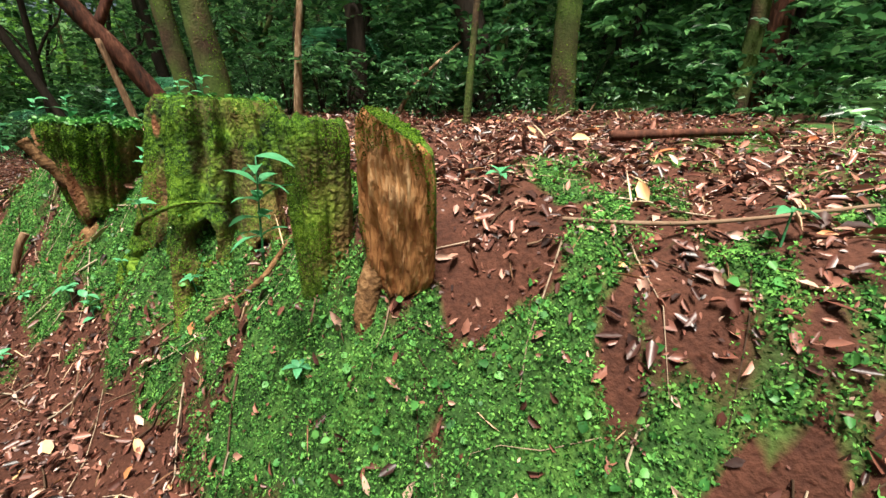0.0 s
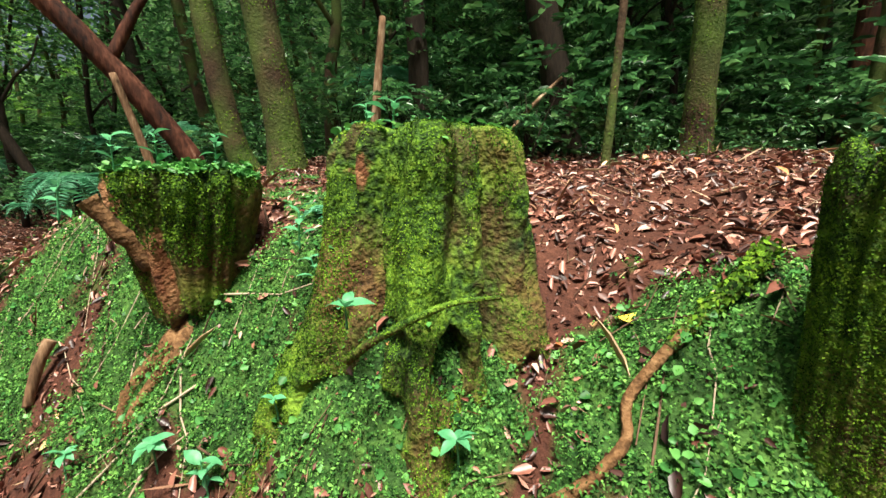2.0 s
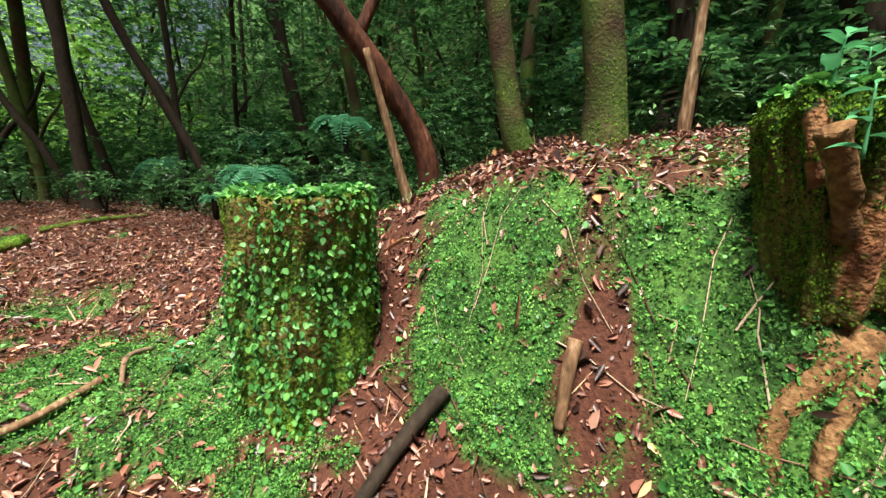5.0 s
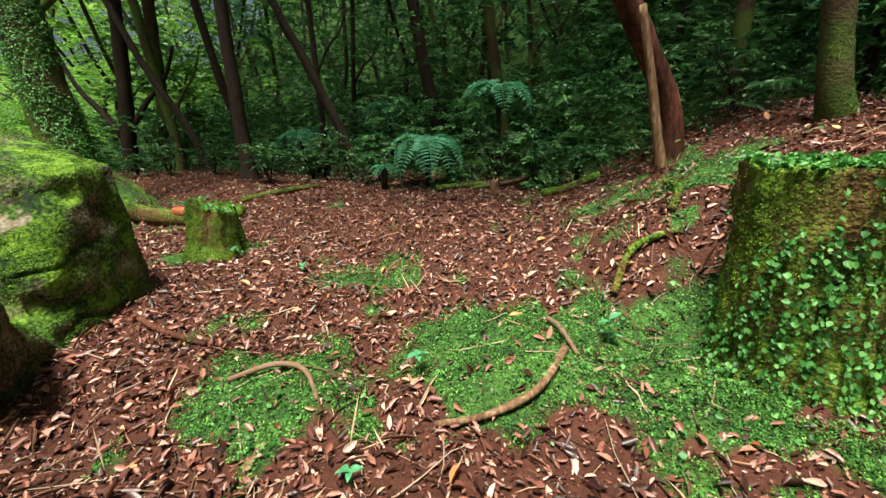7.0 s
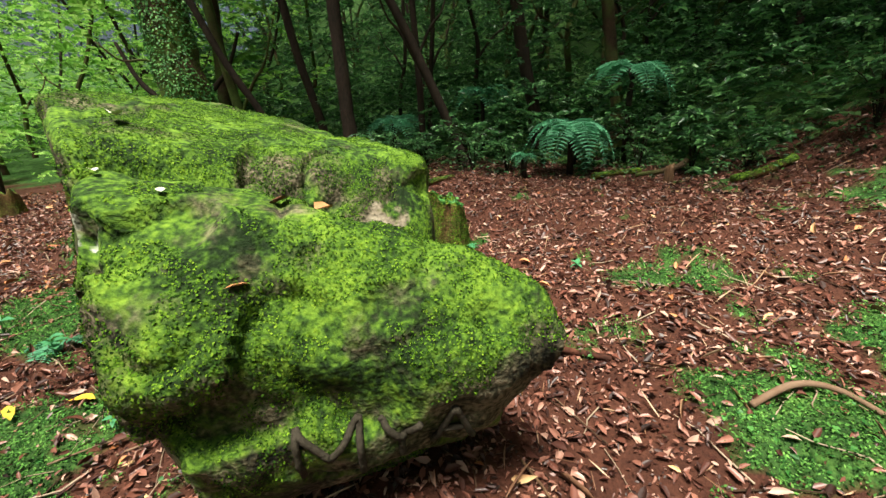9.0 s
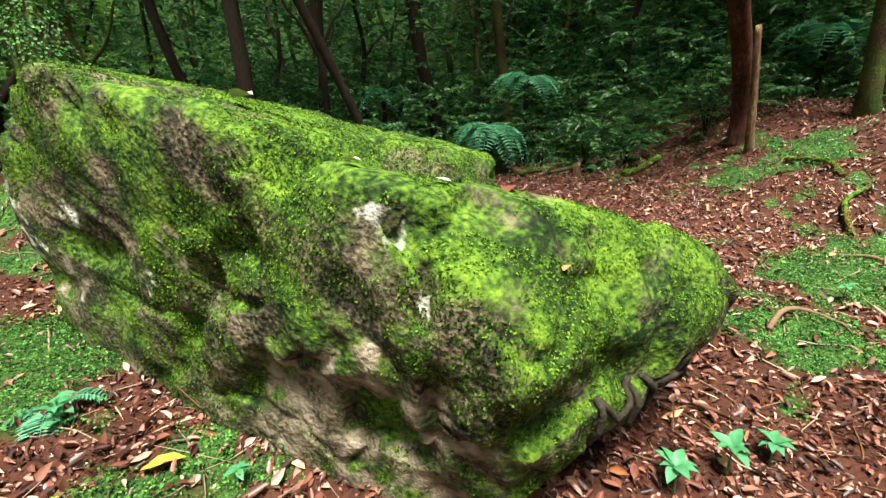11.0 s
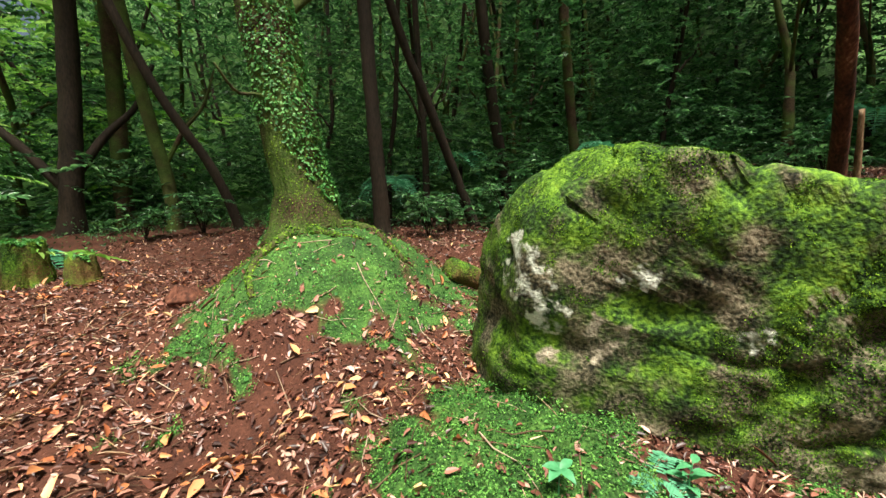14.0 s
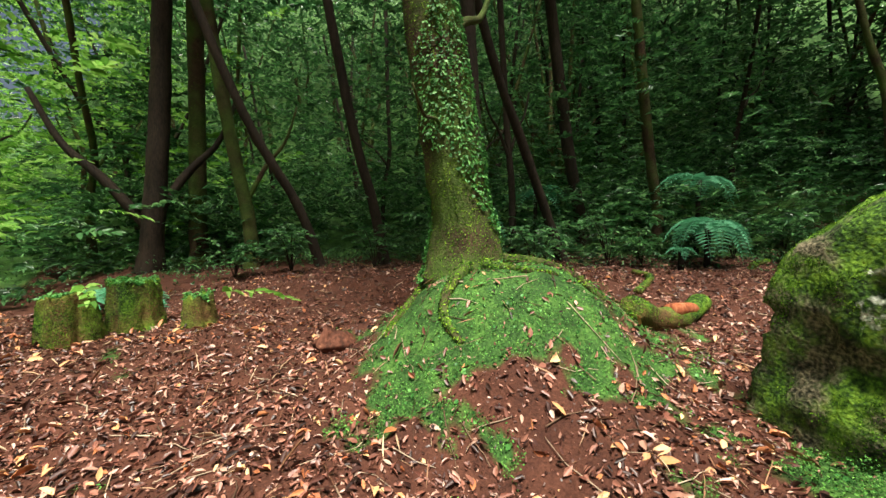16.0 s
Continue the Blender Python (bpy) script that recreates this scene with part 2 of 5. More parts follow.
# ---- materials ----
def material(name, ramp, scale=4.0, fine=40.0, rough=0.85, relief=0.4, island=False, object_random=False, glow_through=0.0, spec=0.25, stretch=(1, 1, 1), mix_fine=0.5, own=0.72):
    """Colour from two scales of noise (or from each piece's own chance number), with fine relief."""
    m = bpy.data.materials.new(name)
    m.use_nodes = True
    nt = m.node_tree
    L, N = nt.links.new, nt.nodes.new
    bsdf = nt.nodes["Principled BSDF"]
    bsdf.inputs["Roughness"].default_value = rough
    bsdf.inputs["Specular IOR Level"].default_value = spec
    co, mp = N("ShaderNodeTexCoord"), N("ShaderNodeMapping")
    geo = N("ShaderNodeNewGeometry")
    L(geo.outputs["Position"] if not object_random else co.outputs["Object"], mp.inputs["Vector"])
    mp.inputs["Scale"].default_value = stretch
    n1, n2 = N("ShaderNodeTexNoise"), N("ShaderNodeTexNoise")
    for n, sc, de in ((n1, scale, 4), (n2, fine, 3)):
        n.inputs["Scale"].default_value, n.inputs["Detail"].default_value = sc, de
        L(mp.outputs[0], n.inputs["Vector"])
    mix = N("ShaderNodeMix")
    mix.inputs["Factor"].default_value = mix_fine
    L(n1.outputs["Fac"], mix.inputs["A"])
    L(n2.outputs["Fac"], mix.inputs["B"])
    value = mix.outputs["Result"]
    if island:
        add = N("ShaderNodeMix")
        add.inputs["Factor"].default_value = own
        L(value, add.inputs["A"])
        L(geo.outputs["Random Per Island"], add.inputs["B"])
        value = add.outputs["Result"]
    cr = N("ShaderNodeValToRGB")
    while len(cr.color_ramp.elements) < len(ramp):
        cr.color_ramp.elements.new(0.5)
    for e, (pos, col) in zip(cr.color_ramp.elements, ramp):
        e.position, e.color = pos, (*col, 1)
    L(value, cr.inputs["Fac"])
    L(cr.outputs["Color"], bsdf.inputs["Base Color"])
    if relief:
        bp = N("ShaderNodeBump")
        bp.inputs["Strength"].default_value, bp.inputs["Distance"].default_value = relief, 0.035
        L(mix.outputs["Result"], bp.inputs["Height"])
        L(bp.outputs[0], bsdf.inputs["Normal"])
    if glow_through:
        tr, ms = N("ShaderNodeBsdfTranslucent"), N("ShaderNodeMixShader")
        L(cr.outputs["Color"], tr.inputs["Color"])
        ms.inputs["Fac"].default_value = glow_through
        L(bsdf.outputs[0], ms.inputs[1])
        L(tr.outputs[0], ms.inputs[2])
        L(ms.outputs[0], nt.nodes["Material Output"].inputs["Surface"])
    return m


def blended(name, under, over, attribute="", tilt=0.0, scale=3.0, edge=0.12, level=0.5, rough=0.9, relief=0.6):
    """Two noisy colour ramps, the second laid over the first by a mask on the mesh or by patches, more so on what faces up."""
    m = material(name, under, scale=6, fine=55, rough=rough, relief=relief)
    nt = m.node_tree
    L, N = nt.links.new, nt.nodes.new
    bsdf = nt.nodes["Principled BSDF"]
    first = bsdf.inputs["Base Color"].links[0].from_socket
    geo = N("ShaderNodeNewGeometry")
    n2, n3 = N("ShaderNodeTexNoise"), N("ShaderNodeTexNoise")
    n2.inputs["Scale"].default_value, n2.inputs["Detail"].default_value = 45, 4
    n3.inputs["Scale"].default_value, n3.inputs["Detail"].default_value = 4.5, 4
    mx = N("ShaderNodeMix")
    for n, k in ((n2, "A"), (n3, "B")):
        L(geo.outputs["Position"], n.inputs["Vector"])
        L(n.outputs["Fac"], mx.inputs[k])
    cr = N("ShaderNodeValToRGB")
    while len(cr.color_ramp.elements) < len(over):
        cr.color_ramp.elements.new(0.5)
    for e, (pos, col) in zip(cr.color_ramp.elements, over):
        e.position, e.color = pos, (*col, 1)
    L(mx.outputs["Result"], cr.inputs["Fac"])
    if attribute:
        at = N("ShaderNodeAttribute")
        at.attribute_name = attribute
        mask = at.outputs["Fac"]
    else:
        n4 = N("ShaderNodeTexNoise")
        n4.inputs["Scale"].default_value, n4.inputs["Detail"].default_value = scale, 6
        L(geo.outputs["Position"], n4.inputs["Vector"])
        mask = n4.outputs["Fac"]
    sep, mul, rng_ = N("ShaderNodeSeparateXYZ"), N("ShaderNodeMath"), N("ShaderNodeMapRange")
    L(geo.outputs["Normal"], sep.inputs[0])
    mul.operation = "MULTIPLY_ADD"
    mul.inputs[1].default_value = tilt
    L(sep.outputs["Z"], mul.inputs[0])
    L(mask, mul.inputs[2])
    rng_.inputs["From Min"].default_value, rng_.inputs["From Max"].default_value = level - edge, level + edge
    L(mul.outputs[0], rng_.inputs["Value"])
    both = N("ShaderNodeMix")
    both.data_type = "RGBA"
    L(rng_.outputs[0], both.inputs["Factor"])
    L(first, both.inputs["A"])
    L(cr.outputs["Color"], both.inputs["B"])
    L(both.outputs["Result"], bsdf.inputs["Base Color"])
    return m


SOIL = [(0.25, (0.0216, 0.0074, 0.0050)), (0.5, (0.0612, 0.0211, 0.0124)), (0.75, (0.1152, 0.0434, 0.0260))]
MOSS = [(0.4, (0.008, 0.022, 0.004)), (0.48, (0.035, 0.085, 0.011)), (0.55, (0.1, 0.2, 0.02)), (0.66, (0.19, 0.32, 0.03))]
BARK = [(0.3, (0.014, 0.009, 0.006)), (0.5, (0.05, 0.03, 0.016)), (0.75, (0.12, 0.075, 0.04))]
ROCK = [(0.4, (0.012, 0.013, 0.008)), (0.49, (0.075, 0.068, 0.04)), (0.6, (0.25, 0.21, 0.14))]
mat_ground = blended("forest_floor", SOIL, [(0.3, (0.008, 0.025, 0.006)), (0.5, (0.03, 0.08, 0.016)), (0.72, (0.1, 0.22, 0.04))], attribute="moss", level=0.5, edge=0.25)
mat_stump = blended("mossy_stump", [(0.3, (0.028, 0.017, 0.008)), (0.5, (0.14, 0.078, 0.028)), (0.75, (0.3, 0.18, 0.07))], MOSS, tilt=0.12, scale=3.0, level=0.5, relief=1.0)
mat_trunk = blended("mossy_bark", BARK, [(0.3, (0.02, 0.045, 0.008)), (0.7, (0.1, 0.15, 0.03))], scale=2.2, level=0.5)
mat_dark_bark = material("dark_bark", [(0.3, (0.008, 0.006, 0.004)), (0.7, (0.045, 0.03, 0.02))], scale=5, fine=40, stretch=(1, 1, 0.3))
mat_red_bark = material("red_bark", [(0.35, (0.015, 0.007, 0.005)), (0.52, (0.075, 0.025, 0.014)), (0.64, (0.16, 0.06, 0.035)), (0.74, (0.4, 0.24, 0.17))], scale=5, fine=30, stretch=(1, 1, 0.3), relief=0.8)
mat_pale_wood = material("weathered_wood", [(0.34, (0.05, 0.026, 0.014)), (0.52, (0.2, 0.115, 0.062)), (0.7, (0.5, 0.38, 0.26))], scale=6, fine=45, stretch=(1, 1, 0.18), relief=0.7)
mat_heart = material("red_heartwood", [(0.3, (0.1, 0.025, 0.012)), (0.5, (0.3, 0.085, 0.035)), (0.72, (0.5, 0.24, 0.12))], scale=7, fine=50, stretch=(1, 1, 0.2), relief=0.7)
mat_slab = material("split_wood", [(0.3, (0.12, 0.045, 0.016)), (0.43, (0.36, 0.15, 0.055)), (0.55, (0.55, 0.26, 0.1)), (0.68, (0.76, 0.48, 0.25))], scale=9, fine=70, stretch=(1, 1, 0.14), relief=1.0)
mat_rock = blended("mossy_rock", ROCK, MOSS, tilt=0.16, scale=3.4, level=0.51, edge=0.07, relief=0.8)
mat_moss = material("moss", [(0.3, (0.005, 0.016, 0.003)), (0.43, (0.03, 0.08, 0.01)), (0.57, (0.105, 0.225, 0.018)), (0.78, (0.27, 0.42, 0.04))], scale=3.4, fine=16, own=0.3, island=True, relief=0, glow_through=0.05, rough=0.85, spec=0.08)
mat_ground_moss = material("ground_moss", [(0.32, (0.006, 0.022, 0.006)), (0.46, (0.035, 0.115, 0.024)), (0.58, (0.09, 0.25, 0.05)), (0.76, (0.22, 0.46, 0.1))], scale=5.5, fine=22, own=0.34, island=True, relief=0, glow_through=0.07, rough=0.85, spec=0.08)
mat_cover = material("creeping_green", [(0.15, (0.02, 0.1, 0.02)), (0.5, (0.06, 0.24, 0.05)), (0.85, (0.16, 0.42, 0.1))], scale=3, fine=20, island=True, relief=0, glow_through=0.25, rough=0.5, spec=0.4)
mat_litter = material("dead_leaves", [(0.12, (0.012, 0.005, 0.004)), (0.36, (0.065, 0.022, 0.016)), (0.58, (0.19, 0.068, 0.046)), (0.76, (0.34, 0.15, 0.105)), (0.92, (0.68, 0.5, 0.4))], scale=3, fine=30, island=True, relief=0.1, rough=0.42, spec=0.55)
mat_straw = material("dead_straw", [(0.15, (0.1, 0.04, 0.025)), (0.45, (0.3, 0.16, 0.09)), (0.75, (0.62, 0.45, 0.3))], scale=3, fine=30, island=True, relief=0, rough=0.6)
mat_bright_litter = material("orange_leaves", [(0.2, (0.3, 0.09, 0.035)), (0.5, (0.58, 0.24, 0.1)), (0.8, (0.78, 0.5, 0.26))], scale=3, fine=30, island=True, relief=0.1, rough=0.5, spec=0.4)
mat_yellow = material("yellow_leaf", [(0.3, (0.6, 0.4, 0.03)), (0.7, (0.8, 0.62, 0.08))], scale=8, fine=60, relief=0.1, rough=0.5)
mat_foliage = material("forest_leaves", [(0.18, (0.012, 0.045, 0.015)), (0.45, (0.036, 0.125, 0.042)), (0.68, (0.085, 0.24, 0.075)), (0.86, (0.2, 0.42, 0.15))], scale=0.8, fine=9, island=True, relief=0, glow_through=0.3, rough=0.36, spec=0.55)
# lit copy of the forest leaves: brightness of open light put into the colour
mat_painted_lit_foliage = material("painted_sunlit_leaves", [(0.15, (0.08, 0.22, 0.03)), (0.5, (0.22, 0.48, 0.08)), (0.85, (0.42, 0.66, 0.18))], scale=0.8, fine=9, island=True, relief=0, glow_through=0.5, rough=0.5, spec=0.3)
mat_herb = material("herb_leaf", [(0.3, (0.05, 0.24, 0.09)), (0.7, (0.12, 0.42, 0.2))], scale=6, fine=40, relief=0.15, glow_through=0.25, rough=0.45, spec=0.4)
mat_fern = material("fern_leaf", [(0.3, (0.06, 0.26, 0.13)), (0.7, (0.18, 0.5, 0.3))], scale=6, fine=40, relief=0, glow_through=0.25, rough=0.5)
mat_twig = material("dead_twig", [(0.3, (0.05, 0.028, 0.016)), (0.55, (0.18, 0.11, 0.07)), (0.8, (0.42, 0.33, 0.24))], scale=3, fine=25, island=True, relief=0.3)

def layer(m, attribute, ramp, scale):
    """Lay one more coloured crust over a material where the mesh's mask says so, with a ragged edge."""
    nt = m.node_tree
    L, N = nt.links.new, nt.nodes.new
    bsdf = nt.nodes["Principled BSDF"]
    first = bsdf.inputs["Base Color"].links[0].from_socket
    geo, at, n1, cr, mth, mr, mx = N("ShaderNodeNewGeometry"), N("ShaderNodeAttribute"), N("ShaderNodeTexNoise"), N("ShaderNodeValToRGB"), N("ShaderNodeMath"), N("ShaderNodeMapRange"), N("ShaderNodeMix")
    at.attribute_name = attribute
    n1.inputs["Scale"].default_value, n1.inputs["Detail"].default_value = scale, 6
    L(geo.outputs["Position"], n1.inputs["Vector"])
    while len(cr.color_ramp.elements) < len(ramp):
        cr.color_ramp.elements.new(0.5)
    for e, (pos, col) in zip(cr.color_ramp.elements, ramp):
        e.position, e.color = pos, (*col, 1)
    L(n1.outputs["Fac"], cr.inputs["Fac"])
    mth.operation = "ADD"
    L(at.outputs["Fac"], mth.inputs[0])
    L(n1.outputs["Fac"], mth.inputs[1])
    mr.inputs["From Min"].default_value, mr.inputs["From Max"].default_value = 0.95, 1.05
    L(mth.outputs[0], mr.inputs["Value"])
    mx.data_type = "RGBA"
    L(mr.outputs[0], mx.inputs["Factor"])
    L(first, mx.inputs["A"])
    L(cr.outputs["Color"], mx.inputs["B"])
    L(mx.outputs["Result"], bsdf.inputs["Base Color"])


mat_root = material("bare_root", [(0.3, (0.035, 0.018, 0.008)), (0.5, (0.15, 0.075, 0.03)), (0.72, (0.32, 0.19, 0.09))], scale=7, fine=50, relief=0.8)
layer(mat_stump, "broken", [(0.3, (0.06, 0.02, 0.009)), (0.5, (0.17, 0.065, 0.028)), (0.7, (0.34, 0.18, 0.085))], 14)
# near-black colour for the masked spots in the stump hollows
layer(mat_stump, "dark_hollow", [(0.3, (0.006, 0.004, 0.003)), (0.7, (0.03, 0.018, 0.01))], 10)
layer(mat_rock, "bare", [(0.3, (0.04, 0.035, 0.024)), (0.5, (0.2, 0.165, 0.115)), (0.7, (0.46, 0.4, 0.3))], 9)
layer(mat_rock, "lichen", [(0.36, (0.1, 0.11, 0.08)), (0.46, (0.36, 0.38, 0.3)), (0.62, (0.72, 0.74, 0.64))], 13)

# ---- ground ----
def axis_of(a, b, step, far):
    inner = np.arange(a, b, step)
    out = step * 1.35 ** np.arange(1, 40)
    grow = np.cumsum(out)
    grow = grow[grow < far]
    return np.concatenate([(a - grow)[::-1], inner, inner[-1] + grow])


GX, GY = axis_of(-13.5, 3.2, 0.05, 400), axis_of(-1.0, 12.0, 0.05, 400)
gx, gy = np.meshgrid(GX, GY, indexing="ij")
gz = height(gx, gy)
far_cap = np.minimum(gz, 60)
nx, ny = gx.shape
i, j = np.meshgrid(np.arange(nx - 1), np.arange(ny - 1), indexing="ij")
ground_faces = np.stack([i * ny + j, (i + 1) * ny + j, (i + 1) * ny + j + 1, i * ny + j + 1], -1).reshape(-1, 4)
ground = part("ground", np.stack([gx, gy, far_cap], -1).reshape(-1, 3), ground_faces, mat_ground)
tagged(ground, "reddish forest soil with fallen leaves and green moss cushions", "ground", kind="structure")
attr = ground.data.attributes.new("moss", "FLOAT", "POINT")
attr.data.foreach_set("value", mossy(gx, gy).ravel().astype(np.float32))


def on_ground(x, y, lift=0.0):
    x, y = np.atleast_1d(np.asarray(x, float)), np.atleast_1d(np.asarray(y, float))
    e = 0.04
    z = height(x, y)
    n = np.stack([-(height(x + e, y) - z) / e, -(height(x, y + e) - z) / e, np.ones_like(x)], -1)
    return np.stack([x, y, z + lift], -1), n / np.linalg.norm(n, axis=1, keepdims=True)


def gz1(x, y):
    return float(height(np.array([x]), np.array([y]))[0])


def spread(n, seed, xr=(-14.5, 3.2), yr=(-0.8, 13.0)):
    """Chance places on the ground, thicker near the way walked."""
    r = np.random.default_rng(seed)
    x, y = r.uniform(*xr, n), r.uniform(*yr, n)
    q = y - walked(x)
    keep = (q > -0.9) & (r.random(n) < np.clip(1.25 - q / 6.5, 0.3, 1))
    return x[keep], y[keep]


def litter(name, count, seed, size, mat, label, gate, wide=0.4):
    x, y = spread(count, seed)
    r = np.random.default_rng(seed + 1)
    m = mossy(x, y)
    keep = r.random(len(x)) < gate(m, x, y)
    x, y = x[keep], y[keep]
    p, n = on_ground(x, y, 0.006)
    n = n + r.normal(0, 0.42, n.shape)
    p[:, 2] += r.uniform(0, 0.02, len(p))
    sizes = size[0] + (size[1] - size[0]) * r.random(len(p)) ** 1.8
    v, f = leaves(p, n, sizes, wide=wide, fold=0.14 * min(1.0, wide * 2.5), droop=0.3, seed=seed)
    return tagged(part(name, v, f, mat), label, "leaf litter", kind="stuff")


def patchy(x, y, seed):
    return vnoise(np.stack([x, y, 0 * x + seed], -1), 0.9, 2)


litter("leaf_litter", 310000, 11, (0.016, 0.075), mat_litter, "brown and pinkish dead leaves lying over the soil", lambda m, x, y: (1.0 - 0.86 * m) * (1 - 0.8 * bare_soil(x, y)))
litter("straw", 30000, 15, (0.05, 0.2), mat_straw, "thin dry stalks and leaf ribs strewn over the litter", lambda m, x, y: (0.75 - 0.6 * m) * (1 - 0.7 * bare_soil(x, y)), wide=0.045)
litter("orange_leaf_litter", 30000, 21, (0.04, 0.11), mat_bright_litter, "orange and tan fallen leaves on the forest floor", lambda m, x, y: (1.0 - 0.9 * m) * np.clip(0.08 + 0.9 * smooth(-7.0, -9.5, x) * smooth(0.35, 0.6, patchy(x, y, 4.0)), 0, 1))


def ground_cover(name, count, seed, size, mat, label, wide, lean, gate, lift=0.01, shape=leaves, xr=(-14.5, 3.2), yr=(-0.8, 13.0)):
    x, y = spread(count, seed, xr, yr)
    r = np.random.default_rng(seed + 1)
    m = mossy(x, y)
    keep = r.random(len(x)) < gate(m, x, y)
    x, y = x[keep], y[keep]
    p, n = on_ground(x, y, 0.0)
    p[:, 2] += r.uniform(0, lift, len(p)) * 2.4 * smooth(0.35, 0.7, vnoise(p + 3, 9.0, 2)) + 0.002
    n = n + r.normal(0, lean, n.shape)
    v, f = shape(p, n, r.uniform(*size, len(p)), wide=wide, seed=seed)
    return tagged(part(name, v, f, mat), label, "moss", kind="stuff")


ground_cover("ground_moss", 1800000, 31, (0.007, 0.019), mat_ground_moss, "soft green moss covering the bank and hummocks", 0.55, 0.45, lambda m, x, y: smooth(0.2, 0.7, m) * np.clip(1.3 - (y - walked(x)) / 5.5, 0.12, 1), 0.035, blades)
ground_cover("bank_moss", 620000, 33, (0.006, 0.016), mat_ground_moss, "thick feathery green moss on the slope below the stumps", 0.5, 0.7, lambda m, x, y: smooth(0.15, 0.5, m) * smooth(2.3, 1.5, y - walked(x)) * (y - walked(x) > 0.15), 0.035, blades, (-3.6, 1.7), (0.2, 4.4))
ground_cover("hummock_moss", 330000, 35, (0.006, 0.018), mat_ground_moss, "thick feathery green moss on the hummocks", 0.5, 0.7, lambda m, x, y: smooth(0.15, 0.5, m) * smooth(4.6, 2.5, y - walked(x)), 0.03, blades, (-11.0, -3.6), (2.8, 9.6))
ground_cover("creeping_plants", 170000, 41, (0.012, 0.034), mat_cover, "small round-leaved creeping plants over moss", 0.85, 0.45,
             lambda m, x, y: m * np.clip(smooth(0.42, 0.62, patchy(x, y, 9.0)) + 0.3, 0, 1) * (0.25 + 0.75 * smooth(-5.5, -2.0, x)), 0.035)

cx_, cy_ = spread(190000, 45)
r_ = np.random.default_rng(46)
ok_ = r_.random(len(cx_)) < 1.0 - 0.85 * mossy(cx_, cy_)
p, n = on_ground(cx_[ok_], cy_[ok_], 0.004)
v, f = blades(p, n + r_.normal(0, 0.35, n.shape), r_.uniform(0.008, 0.028, len(p)), wide=0.5, seed=47)
tagged(part("leaf_crumbs", v, f, mat_litter), "crumbled bits of dead leaves over the soil", "leaf litter", kind="stuff")

# twigs strewn about
tx, ty = spread(5200, 51)
r_ = np.random.default_rng(52)
bits = []
for x, y in zip(tx, ty):
    a, ln = r_.uniform(0, math.tau), r_.uniform(0.08, 0.45)
    pts = [(x + math.cos(a) * ln * k + r_.normal(0, 0.012), y + math.sin(a) * ln * k + r_.normal(0, 0.012)) for k in (0, 0.35, 0.7, 1)]
    pts = np.array(pts)
    zz = height(pts[:, 0], pts[:, 1]) + 0.012
    bits.append(tube(np.column_stack([pts, zz]), np.linspace(1, 0.4, 4) * r_.uniform(0.0018, 0.006), sides=4, cap=False))
v, f = join(*bits)
tagged(part("fallen_twigs", v, f, mat_twig), "thin dead twigs scattered among the leaves", "twigs", kind="stuff")

# ---- boulder ----
def lobe(p, planes, k):
    """Distance to a rounded block held in by planes, each a point and an outward normal."""
    d = []
    for point, normal in planes:
        n = np.array(normal, float)
        d.append((p - np.array(point)) @ (n / np.linalg.norm(n)))
    d = np.array(d)
    top = d.max(0)
    return top + k * np.log(np.exp((d - top) / k).sum(0)) - 0.03


BACK_LOBE = [((-8.46, 5.46, 0.8), (-0.825, -0.565, -0.05)), ((-8.9, 5.95, 0.5), (-0.9, -0.25, -0.3)), ((-6.81, 5.8, 0.8), (0.5, 0.86, 0.05)), ((-6.76, 5.6, 0.7), (0.97, -0.12, 0.05)), ((-8.98, 6.35, 0.8), (-0.9, 0.42, 0.1)),
             ((-7.35, 5.1, 1.12), (0.36, -0.88, 0.42)), ((-6.8, 5.72, 1.22), (0.2, -0.12, 1.0)), ((-8.6, 6.6, 1.4), (-0.15, 0.6, 0.8)), ((-8.8, 6.1, 1.5), (-0.7, 0.1, 0.7)), ((-7.8, 5.5, -0.1), (0, 0, -1))]
FRONT_LOBE = [((-7.86, 4.45, 0.9), (-0.86, -0.5, 0.12)), ((-7.8, 4.55, 0.4), (-0.8, -0.5, -0.3)), ((-7.47, 4.36, 1.06), (0.08, -0.78, 0.62)), ((-7.15, 4.19, 0.7), (0.05, -0.97, -0.16)), ((-7.1, 4.26, 0.45), (0.15, -0.72, -0.68)),
              ((-7.4, 4.96, 1.05), (-0.1, 0.8, 0.62)), ((-7.25, 4.66, 1.1), (0.5, 0.72, 0.48)), ((-6.69, 4.5, 0.45), (0.95, 0.1, -0.25)), ((-7.33, 4.6, 1.14), (0.2, -0.1, 1.0)), ((-7.4, 4.7, -0.1), (0, 0, -1))]


